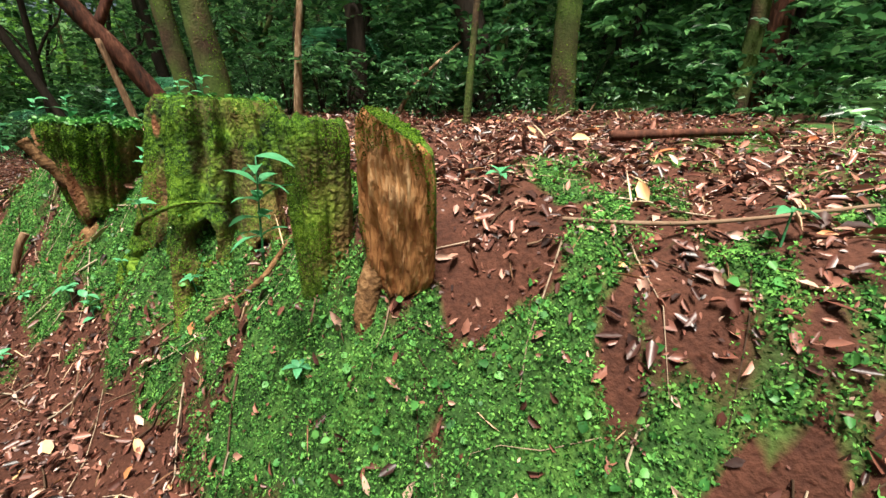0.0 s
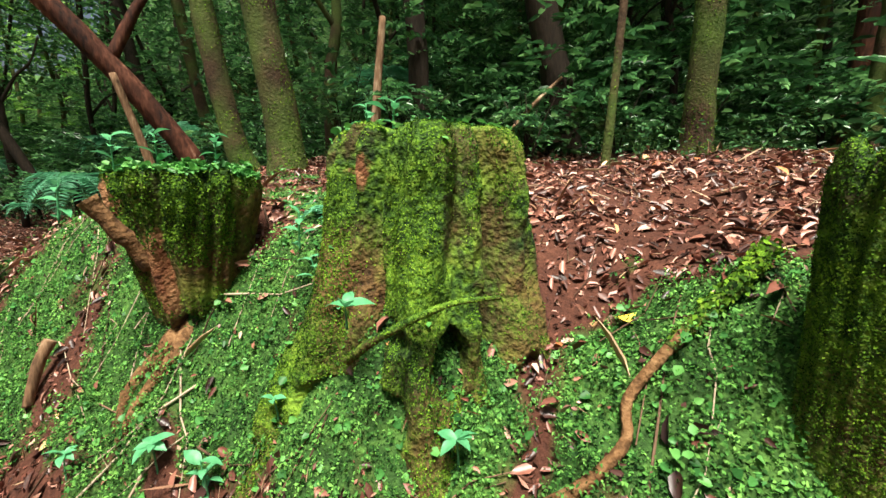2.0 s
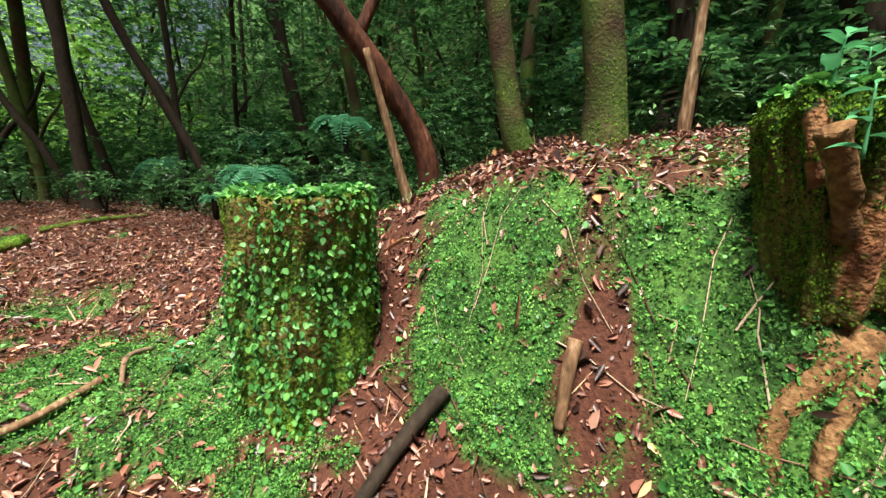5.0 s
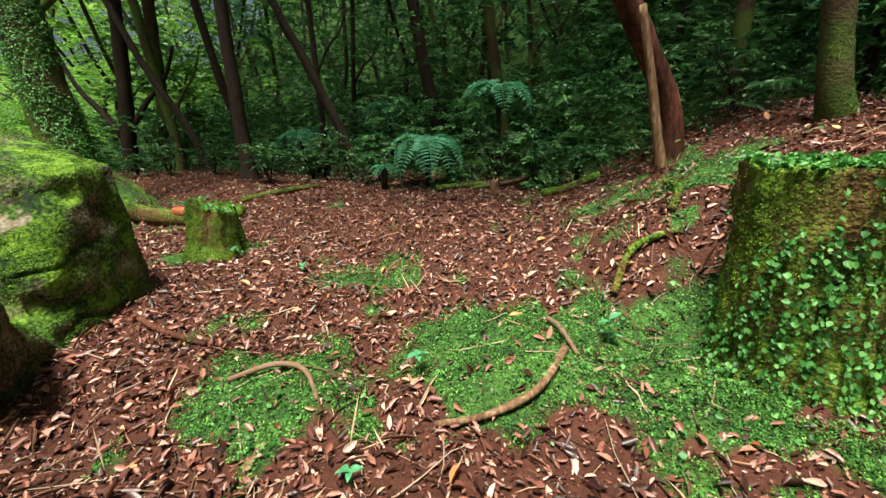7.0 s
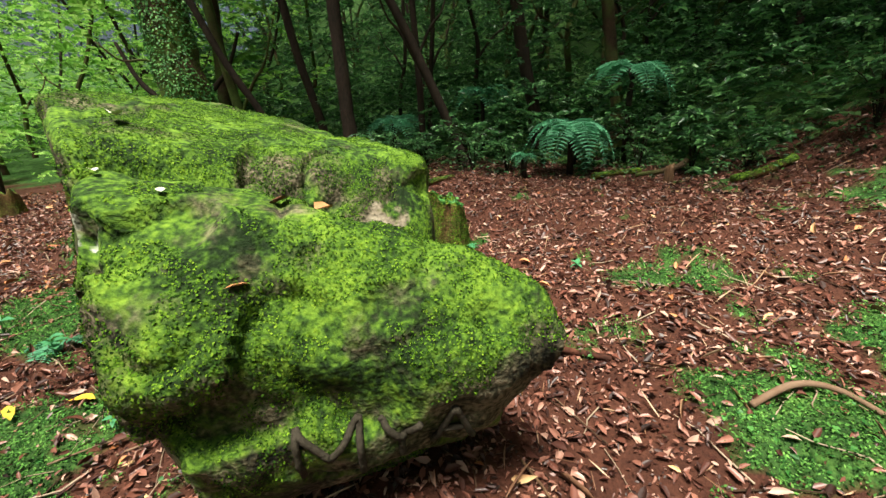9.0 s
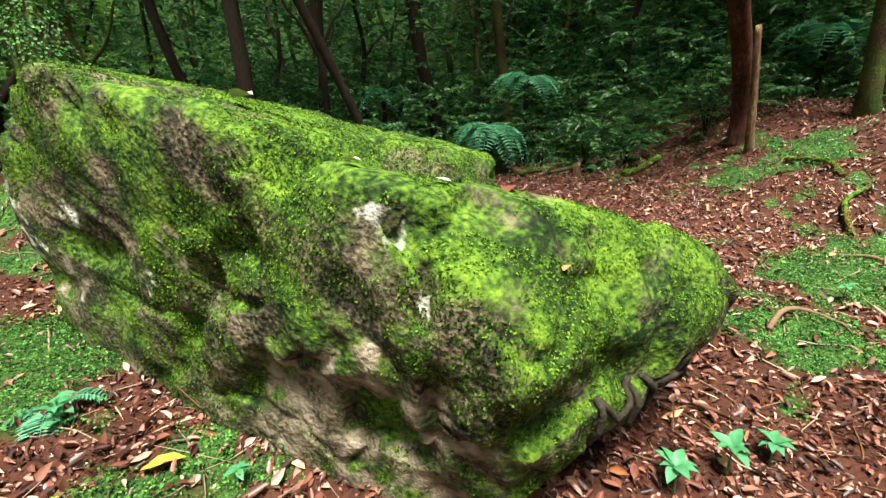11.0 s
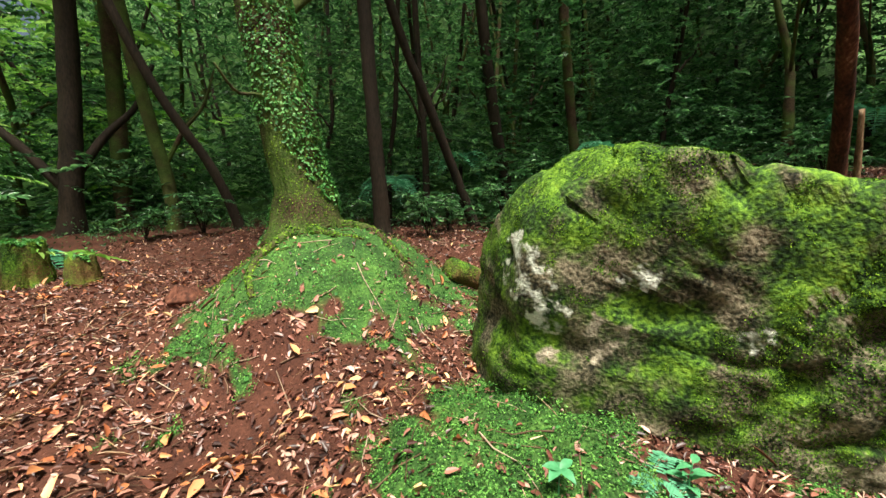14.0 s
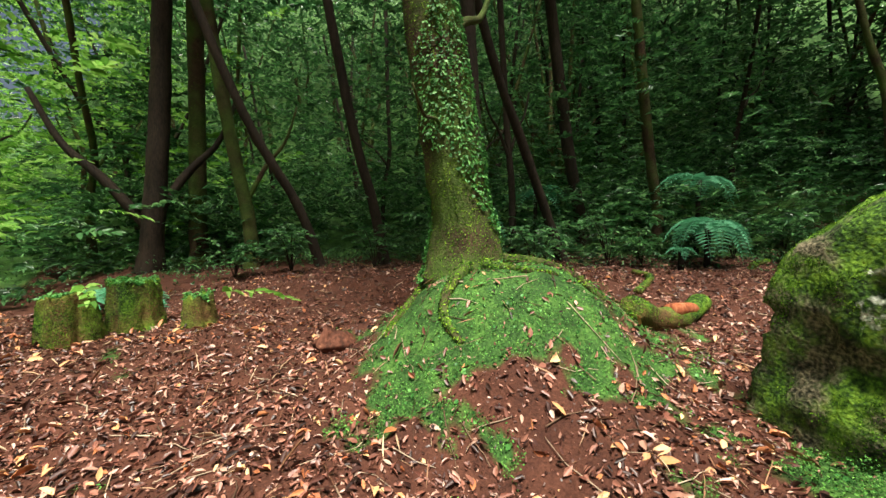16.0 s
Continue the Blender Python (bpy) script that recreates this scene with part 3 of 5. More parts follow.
def boulder_field(p):
    """Distance to the two-humped boulder, negative inside."""
    p = np.asarray(p, float)
    a, b = lobe(p, BACK_LOBE, 0.032), lobe(p, FRONT_LOBE, 0.026)
    h = np.clip(0.5 + 0.5 * (b - a) / 0.06, 0, 1)
    d = b * (1 - h) + a * h - 0.06 * h * (1 - h)
    ledge = np.exp(-(((p[:, 2] - 0.6 - 0.1 * np.sin(p[:, 0] * 4)) / 0.11) ** 2)) * smooth(0.42, 0.6, vnoise(p + 8, 1.8, 2))
    cracks = np.maximum(0, 0.05 - np.abs(vnoise(p + 21, 2.6, 2) - 0.5)) * 0.5 + 0.05 * smooth(0.62, 0.72, vnoise(p + 44, 4.5, 2))
    return d + (vnoise(p, 2.2, 3) - 0.5) * 0.05 + (vnoise(p + 4, 9, 3) - 0.5) * 0.04 + 0.045 * ledge + cracks


def star_mesh(field, centre, reach, rows=190, cols=320):
    """The outermost surface of a field seen from an inner point."""
    th, ph = np.linspace(0.0, np.pi, rows), np.linspace(0, 2 * np.pi, cols, endpoint=False)
    t, f = np.meshgrid(th, ph, indexing="ij")
    way = np.stack([np.sin(t) * np.cos(f), np.sin(t) * np.sin(f), np.cos(t)], -1).reshape(-1, 3)
    best = np.full(len(way), 0.05)
    for d in np.linspace(0.05, reach, 110):
        inside = field(centre + way * d) < 0
        best = np.where(inside, d, best)
    lo, hi = best, best + reach / 109
    for _ in range(7):
        mid = (lo + hi) / 2
        inside = field(centre + way * mid[:, None]) < 0
        lo, hi = np.where(inside, mid, lo), np.where(inside, hi, mid)
    v = centre + way * lo[:, None]
    i, j = np.meshgrid(np.arange(rows - 1), np.arange(cols), indexing="ij")
    q = np.stack([i * cols + j, (i + 1) * cols + j, (i + 1) * cols + (j + 1) % cols, i * cols + (j + 1) % cols], -1).reshape(-1, 4)
    return v, [q]


def tufts(v, f, count, seed, size, mat, parent, keep, label="green moss", name="moss", lean=0.75, wide=0.6):
    p, n = scatter(v, f, count, seed)
    r = np.random.default_rng(seed + 5)
    ok = r.random(len(p)) < keep(p, n)
    p, n = p[ok], n[ok]
    mv, mf = blades(p + n * 0.001, n + r.normal(0, lean * 0.32, n.shape), r.uniform(*size, len(p)), wide=wide, seed=seed)
    ob = part(name, mv, mf, mat, parent, label)
    ob["kind"] = "stuff"
    return ob


def shell(v, f, centre, reach, lift, freq=13.0):
    """The piece of a surface round a place, with a ragged edge, lifted a little off it."""
    q = f[0]
    mid = v[q].mean(1)
    far = np.linalg.norm((mid - np.array(centre)) / np.array(reach), axis=1) + (vnoise(mid + 2, freq, 2) - 0.5) * 2.2
    q = q[far < 1]
    used = np.unique(q)
    n = np.zeros_like(v)
    fn = np.cross(v[q[:, 1]] - v[q[:, 0]], v[q[:, 2]] - v[q[:, 0]])
    fn /= np.linalg.norm(fn, axis=1, keepdims=True) + 1e-12
    for k in range(4):
        np.add.at(n, q[:, k], fn)
    n /= np.linalg.norm(n, axis=1, keepdims=True) + 1e-9
    where = np.full(len(v), -1)
    where[used] = np.arange(len(used))
    return (v + n * lift)[used], [where[q]]


origin = np.array((-7.8, 5.2, 0.0))
bv, bf = star_mesh(boulder_field, np.array((-7.72, 5.05, 0.5)), 2.3)
bv = bv - origin
boulder = thing("boulder", origin, "huge grey boulder with two humps thickly grown with bright green moss", "boulder")
rock = part("rock", bv, bf, mat_rock, boulder, "grey rock with pale lichen")


LICHEN = [((-8.93, 6.33, 1.06), 0.16), ((-9.01, 6.1, 0.78), 0.13), ((-8.95, 6.2, 0.95), 0.08), ((-8.74, 5.78, 1.04), 0.08), ((-8.46, 5.46, 0.82), 0.07), ((-7.86, 4.5, 1.14), 0.06), ((-7.75, 4.4, 0.95), 0.05)]
BARE = [((-8.03, 4.91, 0.51), 0.17), ((-7.75, 4.55, 0.25), 0.2), ((-7.9, 4.75, 0.3), 0.16), ((-8.3, 5.31, 0.97), 0.1), ((-7.9, 4.6, 0.7), 0.12), ((-7.2, 4.75, 1.1), 0.12), ((-8.85, 5.9, 0.75), 0.12), ((-8.98, 6.1, 0.62), 0.1), ((-7.75, 4.33, 0.6), 0.13), ((-8.1, 5.0, 0.3), 0.14), ((-7.55, 4.3, 0.9), 0.07), ((-7.05, 5.2, 0.95), 0.12)]


def near_any(p, spots, grow=1.0):
    out = np.zeros(len(p), bool)
    for c, r in spots:
        out |= np.linalg.norm(p - np.array(c), axis=1) + (vnoise(p + 2, 13.0, 2) - 0.5) * 2.2 * r < r * grow
    return out


def boulder_moss(p, n):
    w = p + origin
    patch = vnoise(w + 3, 3.2, 3) + 0.5 * (vnoise(w, 11, 2) - 0.5)
    keep = smooth(0.5, 0.55, 0.13 * n[:, 2] + patch)
    return keep * ~near_any(w, LICHEN + BARE, 0.95)


tufts(bv, bf, 340000, 61, (0.005, 0.012), mat_moss, rock, boulder_moss, "bright yellow-green moss")
for mask, spots in (("lichen", LICHEN), ("bare", BARE)):
    w = bv + origin
    best = np.zeros(len(w))
    for c, rad_ in spots:
        best = np.maximum(best, 1.0 - 0.5 * np.linalg.norm(w - np.array(c), axis=1) / rad_)
    a = rock.data.attributes.new(mask, "FLOAT", "POINT")
    a.data.foreach_set("value", np.clip(best, 0, 0.5).astype(np.float32))


# carved letters worn into the end face
def on_field(field, eye, way, far=6.0):
    eye, way = np.array(eye, float), np.array(way, float)
    way /= np.linalg.norm(way)
    for d in np.linspace(0.2, far, 900):
        if field((eye + way * d)[None])[0] < 0:
            return eye + way * d
    return None


mat_carve = material("bare_carving", [(0.3, (0.02, 0.018, 0.012)), (0.7, (0.06, 0.05, 0.035))], scale=9, fine=60)


def carve(strokes, u0, z0, size):
    """Strokes of a letter scratched into the moss of the south-east face."""
    for a, b in strokes:
        pts = []
        for k in np.linspace(0, 1, 9):
            u, w = a[0] + (b[0] - a[0]) * k, a[1] + (b[1] - a[1]) * k
            hit = on_field(boulder_field, (u0 + u * size, 2.9, z0 + w * size), (0, 1, 0))
            if hit is not None:
                pts.append(hit + np.array((0, -0.012, 0)) - origin)
        if len(pts) > 2:
            cv, cf = tube(pts, np.full(len(pts), 0.011), sides=6)
            part("carved_stroke", cv, cf, mat_carve, boulder, "dark scratched letter stroke")


carve([((0, 0), (0, 1)), ((0, 1), (0.5, 0.4)), ((0.5, 0.4), (1, 1)), ((1, 1), (1, 0))], -7.33, 0.44, 0.17)
carve([((0, 1), (0.4, 0.5)), ((0.8, 1), (0.4, 0.5)), ((0.4, 0.5), (0.4, 0))], -7.1, 0.46, 0.14)
carve([((0, 0), (0.4, 1)), ((0.4, 1), (0.8, 0)), ((0.2, 0.45), (0.6, 0.45))], -6.95, 0.46, 0.16)


# ---- stumps ----
def furrow(A, H, flutes, phase, seed, width=0.42):
    swing = A * flutes / 2 + phase + 0.35 * np.sin(A * 2 + seed) + 0.25 * np.sin(H * 3 + seed)
    return np.exp(-((np.sin(swing) / width) ** 2))


def around(a):
    return (a + np.pi) % (2 * np.pi) - np.pi


def carved(A, H, grooves):
    """Ridges (above 0) and furrows (below 0) running down a trunk: heading, width, depth, how far they swing, and depth at the foot."""
    out = 0.0
    for az, width, deep, swing, foot in grooves:
        out = out + (deep + (foot - deep) * (1 - H) ** 2) * np.exp(-((around(A - az - swing * (1 - H) - 0.06 * np.sin(H * 7 + az * 3)) / width) ** 2))
    return out


def stump_shape(z0, z1, prof, flutes=5, amp=0.12, lean=(0, 0), top=0.05, seed=0, sides=96, rows=54, phase=0.0, knobs=0.1, tilt=(0, 0), grooves=(), hollows=()):
    """A rooted, fluted stump about its own axis: outside wall and hollowed top."""
    h = np.linspace(0, 1, rows)
    ang = np.linspace(0, 2 * np.pi, sides, endpoint=False)
    H, A = np.meshgrid(h, ang, indexing="ij")
    base = np.interp(H, *zip(*prof))
    wave = amp * (0.35 - 1.35 * furrow(A, H, flutes, phase, seed)) * (0.7 + 0.5 * (1 - H)) + 0.02 * np.sin(A * 19 + 3 * np.sin(H * 4))
    p = np.stack([np.cos(A) * 2 + seed, np.sin(A) * 2, H * (z1 - z0) * 1.6], -1).reshape(-1, 3)
    n = (vnoise(p, 2.2, 3) - 0.5).reshape(A.shape) * knobs * 2 + (vnoise(p + 7, 9, 3) - 0.5).reshape(A.shape) * 0.11
    if grooves:
        wave = carved(A, H, grooves) + 0.02 * np.sin(A * 23 + 3 * np.sin(H * 4))
    r = base * (1 + wave + n)
    for az, at, da, dh, deep in hollows:
        r = r - deep * smooth(1.25, 0.75, np.hypot(around(A - az) / da, (H - at) / dh) + n * 1.5)
    rim = (vnoise(np.stack([np.cos(A[0]) * 1.5 + seed, np.sin(A[0]) * 1.5, 0 * A[0]], -1), 1.6, 2) - 0.5) * top * 4
    z = z0 + H * (z1 - z0 + rim[None] * H)
    x = np.cos(A) * r + lean[0] * H
    y = np.sin(A) * r + lean[1] * H
    z = z + H * (tilt[0] * np.cos(A) + tilt[1] * np.sin(A)) * r
    rings = [np.stack([x, y, z], -1)]
    for k, dz in ((0.86, 0.012), (0.6, -0.02), (0.3, -0.03), (0.02, -0.035)):
        rings.append(np.stack([lean[0] + (x[-1] - lean[0]) * k, lean[1] + (y[-1] - lean[1]) * k, z[-1] * k + z[-1].mean() * (1 - k) + dz], -1)[None])
    v = np.concatenate(rings).reshape(-1, 3)
    n = rows + 4
    i, j = np.meshgrid(np.arange(n - 1), np.arange(sides), indexing="ij")
    q = np.stack([i * sides + j, i * sides + (j + 1) % sides, (i + 1) * sides + (j + 1) % sides, (i + 1) * sides + j], -1).reshape(-1, 4)
    return v, [q]


def patch_gate(base, freq, level, soft=0.1, up=0.35):
    def gate(p, n):
        k = vnoise(p + np.array(base), freq, 3) + up * n[:, 2]
        return smooth(level - soft, level + soft, k)
    return gate


def stump(name, x, y, z0, z1, prof, label, moss=9000, level=0.45, seed=0, freq=3.0, cap_green=1200, bare=(), size=(0.005, 0.012), **more):
    base = (x, y, z0)
    ob = thing(name, base, label, "tree stump", "old stumps")
    v, f = stump_shape(0.0, z1 - z0, prof, seed=seed, **more)
    masks = {"broken": np.zeros(len(v)), "dark_hollow": np.zeros(len(v))}
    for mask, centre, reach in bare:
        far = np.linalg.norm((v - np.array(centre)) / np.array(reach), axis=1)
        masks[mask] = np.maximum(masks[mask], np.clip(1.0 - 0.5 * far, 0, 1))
    # the near-black spots are also pushed in towards the axis
    sink = smooth(0.35, 0.8, masks["dark_hollow"])[:, None] * np.array((0.32, 0.32, 0))
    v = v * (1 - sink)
    wood = part("trunk_wood", v, f, mat_stump, ob, "brown rotting wood")
    for mask, values in masks.items():
        a = wood.data.attributes.new(mask, "FLOAT", "POINT")
        a.data.foreach_set("value", values.astype(np.float32))
    gate = patch_gate(base, freq, level)

    def mossed(p, n):
        lean_ = more.get("lean", (0, 0))
        h = p[:, 2] / (z1 - z0)
        groove = furrow(np.arctan2(p[:, 1] - lean_[1] * h, p[:, 0] - lean_[0] * h), h, more.get("flutes", 5), more.get("phase", 0.0), seed)
        if more.get("grooves"):
            az_ = np.arctan2(p[:, 1] - lean_[1] * h, p[:, 0] - lean_[0] * h)
            groove = smooth(0.03, 0.14, -carved(az_, h, more["grooves"]))
            for az, at, da, dh, deep in more.get("hollows", ()):
                groove = np.maximum(groove, np.hypot(around(az_ - az) / da, (h - at) / dh) < 1.2)
        keep = gate(p, n) * np.where(n[:, 2] > 0.6, 1.0, 1 - 0.95 * groove)
        for mask, centre, reach in bare:
            keep = keep * (np.linalg.norm((p - np.array(centre)) / np.array(reach), axis=1) + (vnoise(p + 6, 16, 2) - 0.5) * 1.8 > 1.0)
        return keep

    tufts(v, f, moss, 100 + seed, size, mat_moss, wood, mossed, "green moss")
    if cap_green:
        p, n = scatter(v, f, 14000, 150 + seed)
        ok = n[:, 2] > 0.55
        p = p[ok][:cap_green]
        r = np.random.default_rng(seed)
        lv, lf = leaves(p + np.array((0, 0, 0.01)), np.array((0, 0, 1.0)) + r.normal(0, 0.5, p.shape), r.uniform(0.014, 0.036, len(p)), wide=0.85, seed=seed + 4)
        part("creeper", lv, lf, mat_cover, ob, "small green creeping leaves on top")
    return ob, v, f


# the great fluted stump
big, v, f = stump("tree_stump", -0.65, 2.42, 0.5, 1.64, [(0, 0.54), (0.25, 0.47), (0.4, 0.42), (0.55, 0.385), (0.75, 0.355), (0.95, 0.33), (1, 0.29)], "large fluted tree stump covered in yellow-green moss", moss=230000, level=0.45, seed=1, top=0.025, cap_green=350, sides=220, rows=110, knobs=0.07,
                  grooves=((-2.42, 0.15, -0.34, -0.1, -0.1), (-1.34, 0.11, -0.28, 0.05, -0.16), (-3.0, 0.3, 0.03, 0.0, 0.34), (-1.95, 0.16, 0.1, 0.0, 0.16), (-1.68, 0.1, -0.14, 0.05, -0.02), (-1.0, 0.18, 0.09, 0.1, 0.14), (-0.62, 0.1, -0.24, 0.0, -0.2), (0.4, 0.2, -0.15, 0.0, -0.2), (1.6, 0.25, -0.15, 0.0, -0.1), (2.6, 0.16, -0.16, 0.0, -0.12), (-2.72, 0.08, -0.12, 0.0, -0.05), (-2.15, 0.05, -0.07, 0.0, 0.0)),
                  hollows=((-2.45, 0.27, 0.36, 0.075, 0.2), (-1.75, 0.41, 0.13, 0.075, 0.17), (-2.25, 0.48, 0.2, 0.04, 0.06), (-1.1, 0.33, 0.07, 0.07, 0.12)),
                  bare=(("broken", (-0.29, -0.18, 1.02), (0.06, 0.07, 0.05)), ("dark_hollow", (-0.34, -0.3, 0.3), (0.13, 0.2, 0.06)), ("dark_hollow", (-0.08, -0.38, 0.46), (0.05, 0.2, 0.06))), size=(0.0035, 0.009))
bv_, bf_ = tube(bend([(-0.36, -0.36, 0.52), (-0.3, -0.43, 0.6), (-0.12, -0.46, 0.68), (0.06, -0.43, 0.67)], 14), np.linspace(0.014, 0.006, 14), 8, 0.15, 20)
part("side_twig", bv_, bf_, mat_stump, big, "mossy bent twig")
tufts(bv_, bf_, 1500, 98, (0.003, 0.007), mat_moss, big, lambda p, n: np.ones(len(p)), "moss on the twig", name="twig_moss")

# the flaring stump on bare roots
flare, v, f = stump("tree_stump", -1.5, 2.96, 0.74, 1.5, [(0, 0.13), (0.12, 0.145), (0.4, 0.18), (0.7, 0.215), (0.93, 0.245), (1, 0.235)], "brown tree stump widening upward, its top green with creepers", moss=70000, level=0.54, seed=2, lean=(0.02, 0.0), top=0.03, cap_green=3600, sides=170, rows=80, knobs=0.09,
                    grooves=((-2.0, 0.12, -0.2, 0.05, -0.12), (-1.25, 0.09, -0.12, 0.1, -0.1), (-2.9, 0.12, 0.22, 0.1, 0.05), (-1.65, 0.2, 0.06, 0.0, 0.08), (-0.7, 0.14, -0.12, 0.0, -0.1), (-2.5, 0.08, -0.1, 0.0, -0.1), (0.6, 0.2, -0.1, 0.0, -0.1), (2.0, 0.2, -0.1, 0.0, -0.1)),
                    hollows=((-1.7, 0.16, 0.28, 0.11, 0.12), (-2.35, 0.12, 0.22, 0.09, 0.1)),
                    bare=(("broken", (-0.27, -0.12, 0.58), (0.06, 0.12, 0.14)), ("broken", (-0.1, -0.2, 0.35), (0.05, 0.14, 0.2)), ("dark_hollow", (-0.03, -0.15, 0.12), (0.06, 0.12, 0.07)), ("dark_hollow", (-0.12, -0.12, 0.09), (0.05, 0.12, 0.05))))
sv_, sf_ = tube(bend([(-0.14, -0.1, 0.4), (-0.21, -0.12, 0.54), (-0.29, -0.13, 0.67)], 14), np.linspace(0.026, 0.036, 14), 14, 0.6, 18, 4)
part("broken_spur", sv_, sf_, mat_root, flare, "dark splintered spur jutting out below the rim")
for k, (a, ln, dz, th) in enumerate(((-2.7, 0.36, -0.3, 0.04), (-2.0, 0.3, -0.4, 0.05), (-1.5, 0.26, -0.38, 0.035), (-0.9, 0.34, -0.34, 0.04), (-2.35, 0.4, -0.42, 0.028), (2.6, 0.4, -0.2, 0.05), (0.3, 0.4, -0.1, 0.06))):
    rv, rf = tube(bend([(0.07 * math.cos(a), 0.07 * math.sin(a), 0.14), (ln * 0.45 * math.cos(a + 0.35), ln * 0.45 * math.sin(a + 0.35), 0.06), (ln * 0.8 * math.cos(a - 0.1), ln * 0.8 * math.sin(a - 0.1), dz * 0.4), (ln * math.cos(a + 0.1), ln * math.sin(a + 0.1), dz)], 16), np.linspace(th * 1.3, th * 0.6, 16), 10, 0.4, 18, k)
    part("root", rv, rf, mat_root, flare, "bare brown root")

# the ivied stump
ivied, v, f = stump("tree_stump", -3.06, 3.95, 0.18, 1.22, [(0, 0.38), (0.2, 0.31), (0.7, 0.29), (1, 0.3)], "squat tree stump overgrown with moss and ivy", moss=60000, level=0.4, seed=3, flutes=5, amp=0.1, top=0.02, cap_green=1800)
p, n = scatter(v, f, 5200, 177)
ok = (n[:, 2] < 0.5) & (vnoise(p + 31, 2.6, 2) + 0.2 * (n[:, 0] > -0.2) > 0.54)
p, n = p[ok], n[ok]
r = np.random.default_rng(178)
iv, if_ = leaves(p + n * 0.02, n + np.array((0, 0, 0.4)) + r.normal(0, 0.3, n.shape), r.uniform(0.012, 0.032, len(p)), wide=0.75, seed=179, turn=np.tile((0, 0, -1.0), (len(p), 1)) + r.normal(0, 0.4, p.shape))
part("ivy", iv, if_, mat_cover, ivied, "hanging ivy leaves")

# the split stump: a mossy post and a leaning slab with a bare wooden face
split = thing("split_stump", (0.0, 1.25, 0.8), "split stump, mossy post beside a leaning slab of bare wood", "tree stump", "old stumps")
pv, pf = stump_shape(-0.1, 0.75, [(0, 0.115), (0.25, 0.095), (0.6, 0.105), (0.94, 0.117), (1, 0.105)], seed=6, lean=(-0.02, 0.0), top=0.02, sides=96, rows=60, knobs=0.12, grooves=((-2.3, 0.2, -0.14, 0.1, -0.1), (-1.3, 0.15, -0.12, 0.0, -0.2), (-0.4, 0.3, 0.08, 0.0, 0.1), (2.9, 0.3, -0.1, 0.0, 0.0)))
pv = pv + np.array((-0.13, 0.13, 0))
part("post", pv, pf, mat_stump, split, "upright mossy half of the stump")
tufts(pv, pf, 70000, 131, (0.003, 0.0065), mat_moss, split, lambda p, n: np.maximum(patch_gate((2, 0, 0), 4.0, 0.5)(p, n), smooth(0.66, 0.74, p[:, 2])), "green moss")


def slab_shape(grow=0.0):
    """A curved slab of split trunk: wide at the top, leaning back, rounded at the foot."""
    us, hs = np.linspace(-1, 1, 26), np.linspace(0, 1, 40)
    U, H = np.meshgrid(us, hs, indexing="ij")
    side, face = np.array((0.8, -0.6, 0)), np.array((-0.6, -0.8, 0))
    width = np.interp(H, [0, 0.05, 0.15, 0.4, 0.8, 0.95, 1], [0.05, 0.1, 0.125, 0.135, 0.13, 0.12, 0.09])
    p = np.stack([U * 5, H * 1.6, 0 * U], -1).reshape(-1, 3)
    rough_ = (vnoise(p + 3, 3.0, 3) - 0.5).reshape(U.shape)
    out = []
    for sign in (1, -1):
        deep = sign * (0.045 + grow) * (1 + 1.3 * rough_) * np.sqrt(np.maximum(1 - U**2, 0)) * (0.8 if sign > 0 else 2.2) + (0.03 * rough_ if sign > 0 else 0.04 * rough_)
        c = np.stack([0.11 - 0.04 * H, -0.1 - 0.12 * H, 0.19 + 0.58 * H + 0.03 * rough_ * H - 0.05 * H * (U + 0.2)], -1)
        out.append(c + side * (U * width)[..., None] + face * deep[..., None])
    return out


front_, back_ = slab_shape()
i, j = np.meshgrid(np.arange(25), np.arange(39), indexing="ij")
sq = np.stack([i * 40 + j, (i + 1) * 40 + j, (i + 1) * 40 + j + 1, i * 40 + j + 1], -1).reshape(-1, 4)
part("wood_face", front_.reshape(-1, 3), sq[:, ::-1], mat_slab, split, "bare fibrous orange wood face")
part("slab_back", back_.reshape(-1, 3), sq, mat_stump, split, "mossy bark side of the slab")
rimv = np.concatenate([np.concatenate([a[:, -1], a[0, ::-1], a[-1, :]]) for a in (front_, back_)])
m_ = len(rimv) // 2
rq = np.array([(k, k + 1, m_ + k + 1, m_ + k) for k in range(m_ - 1)])
part("slab_rim", rimv, rq, mat_stump, split)
tufts(np.concatenate([rimv, back_.reshape(-1, 3)]), [np.concatenate([rq, sq + len(rimv)])], 40000, 137, (0.003, 0.007), mat_moss, split, patch_gate((3, 0, 0), 4.0, 0.3), "green moss on the rim")
fp, fn = scatter(front_.reshape(-1, 3), [sq[:, ::-1]], 16000, 139)
edge = np.abs((fp - np.array((0.09, -0.17, 0))) @ np.array((0.8, -0.6, 0))) / 0.17 + 0.6 * smooth(0.6, 0.76, fp[:, 2]) + (vnoise(fp, 7, 2) - 0.5)
fp, fn = fp[edge > 0.74], fn[edge > 0.74]
mv, mf = blades(fp, fn + np.random.default_rng(3).normal(0, 0.3, fn.shape), 0.007, wide=0.6, seed=140)
part("edge_moss", mv, mf, mat_moss, split, "moss creeping in from the edge")
rv, rf = tube(bend([(0.05, -0.04, 0.3), (0.0, -0.08, 0.18), (-0.01, -0.12, 0.02)], 12), np.linspace(0.05, 0.04, 12), 16, 0.4, 16)
part("root_foot", rv, rf, mat_root, split, "stubby root under the slab")

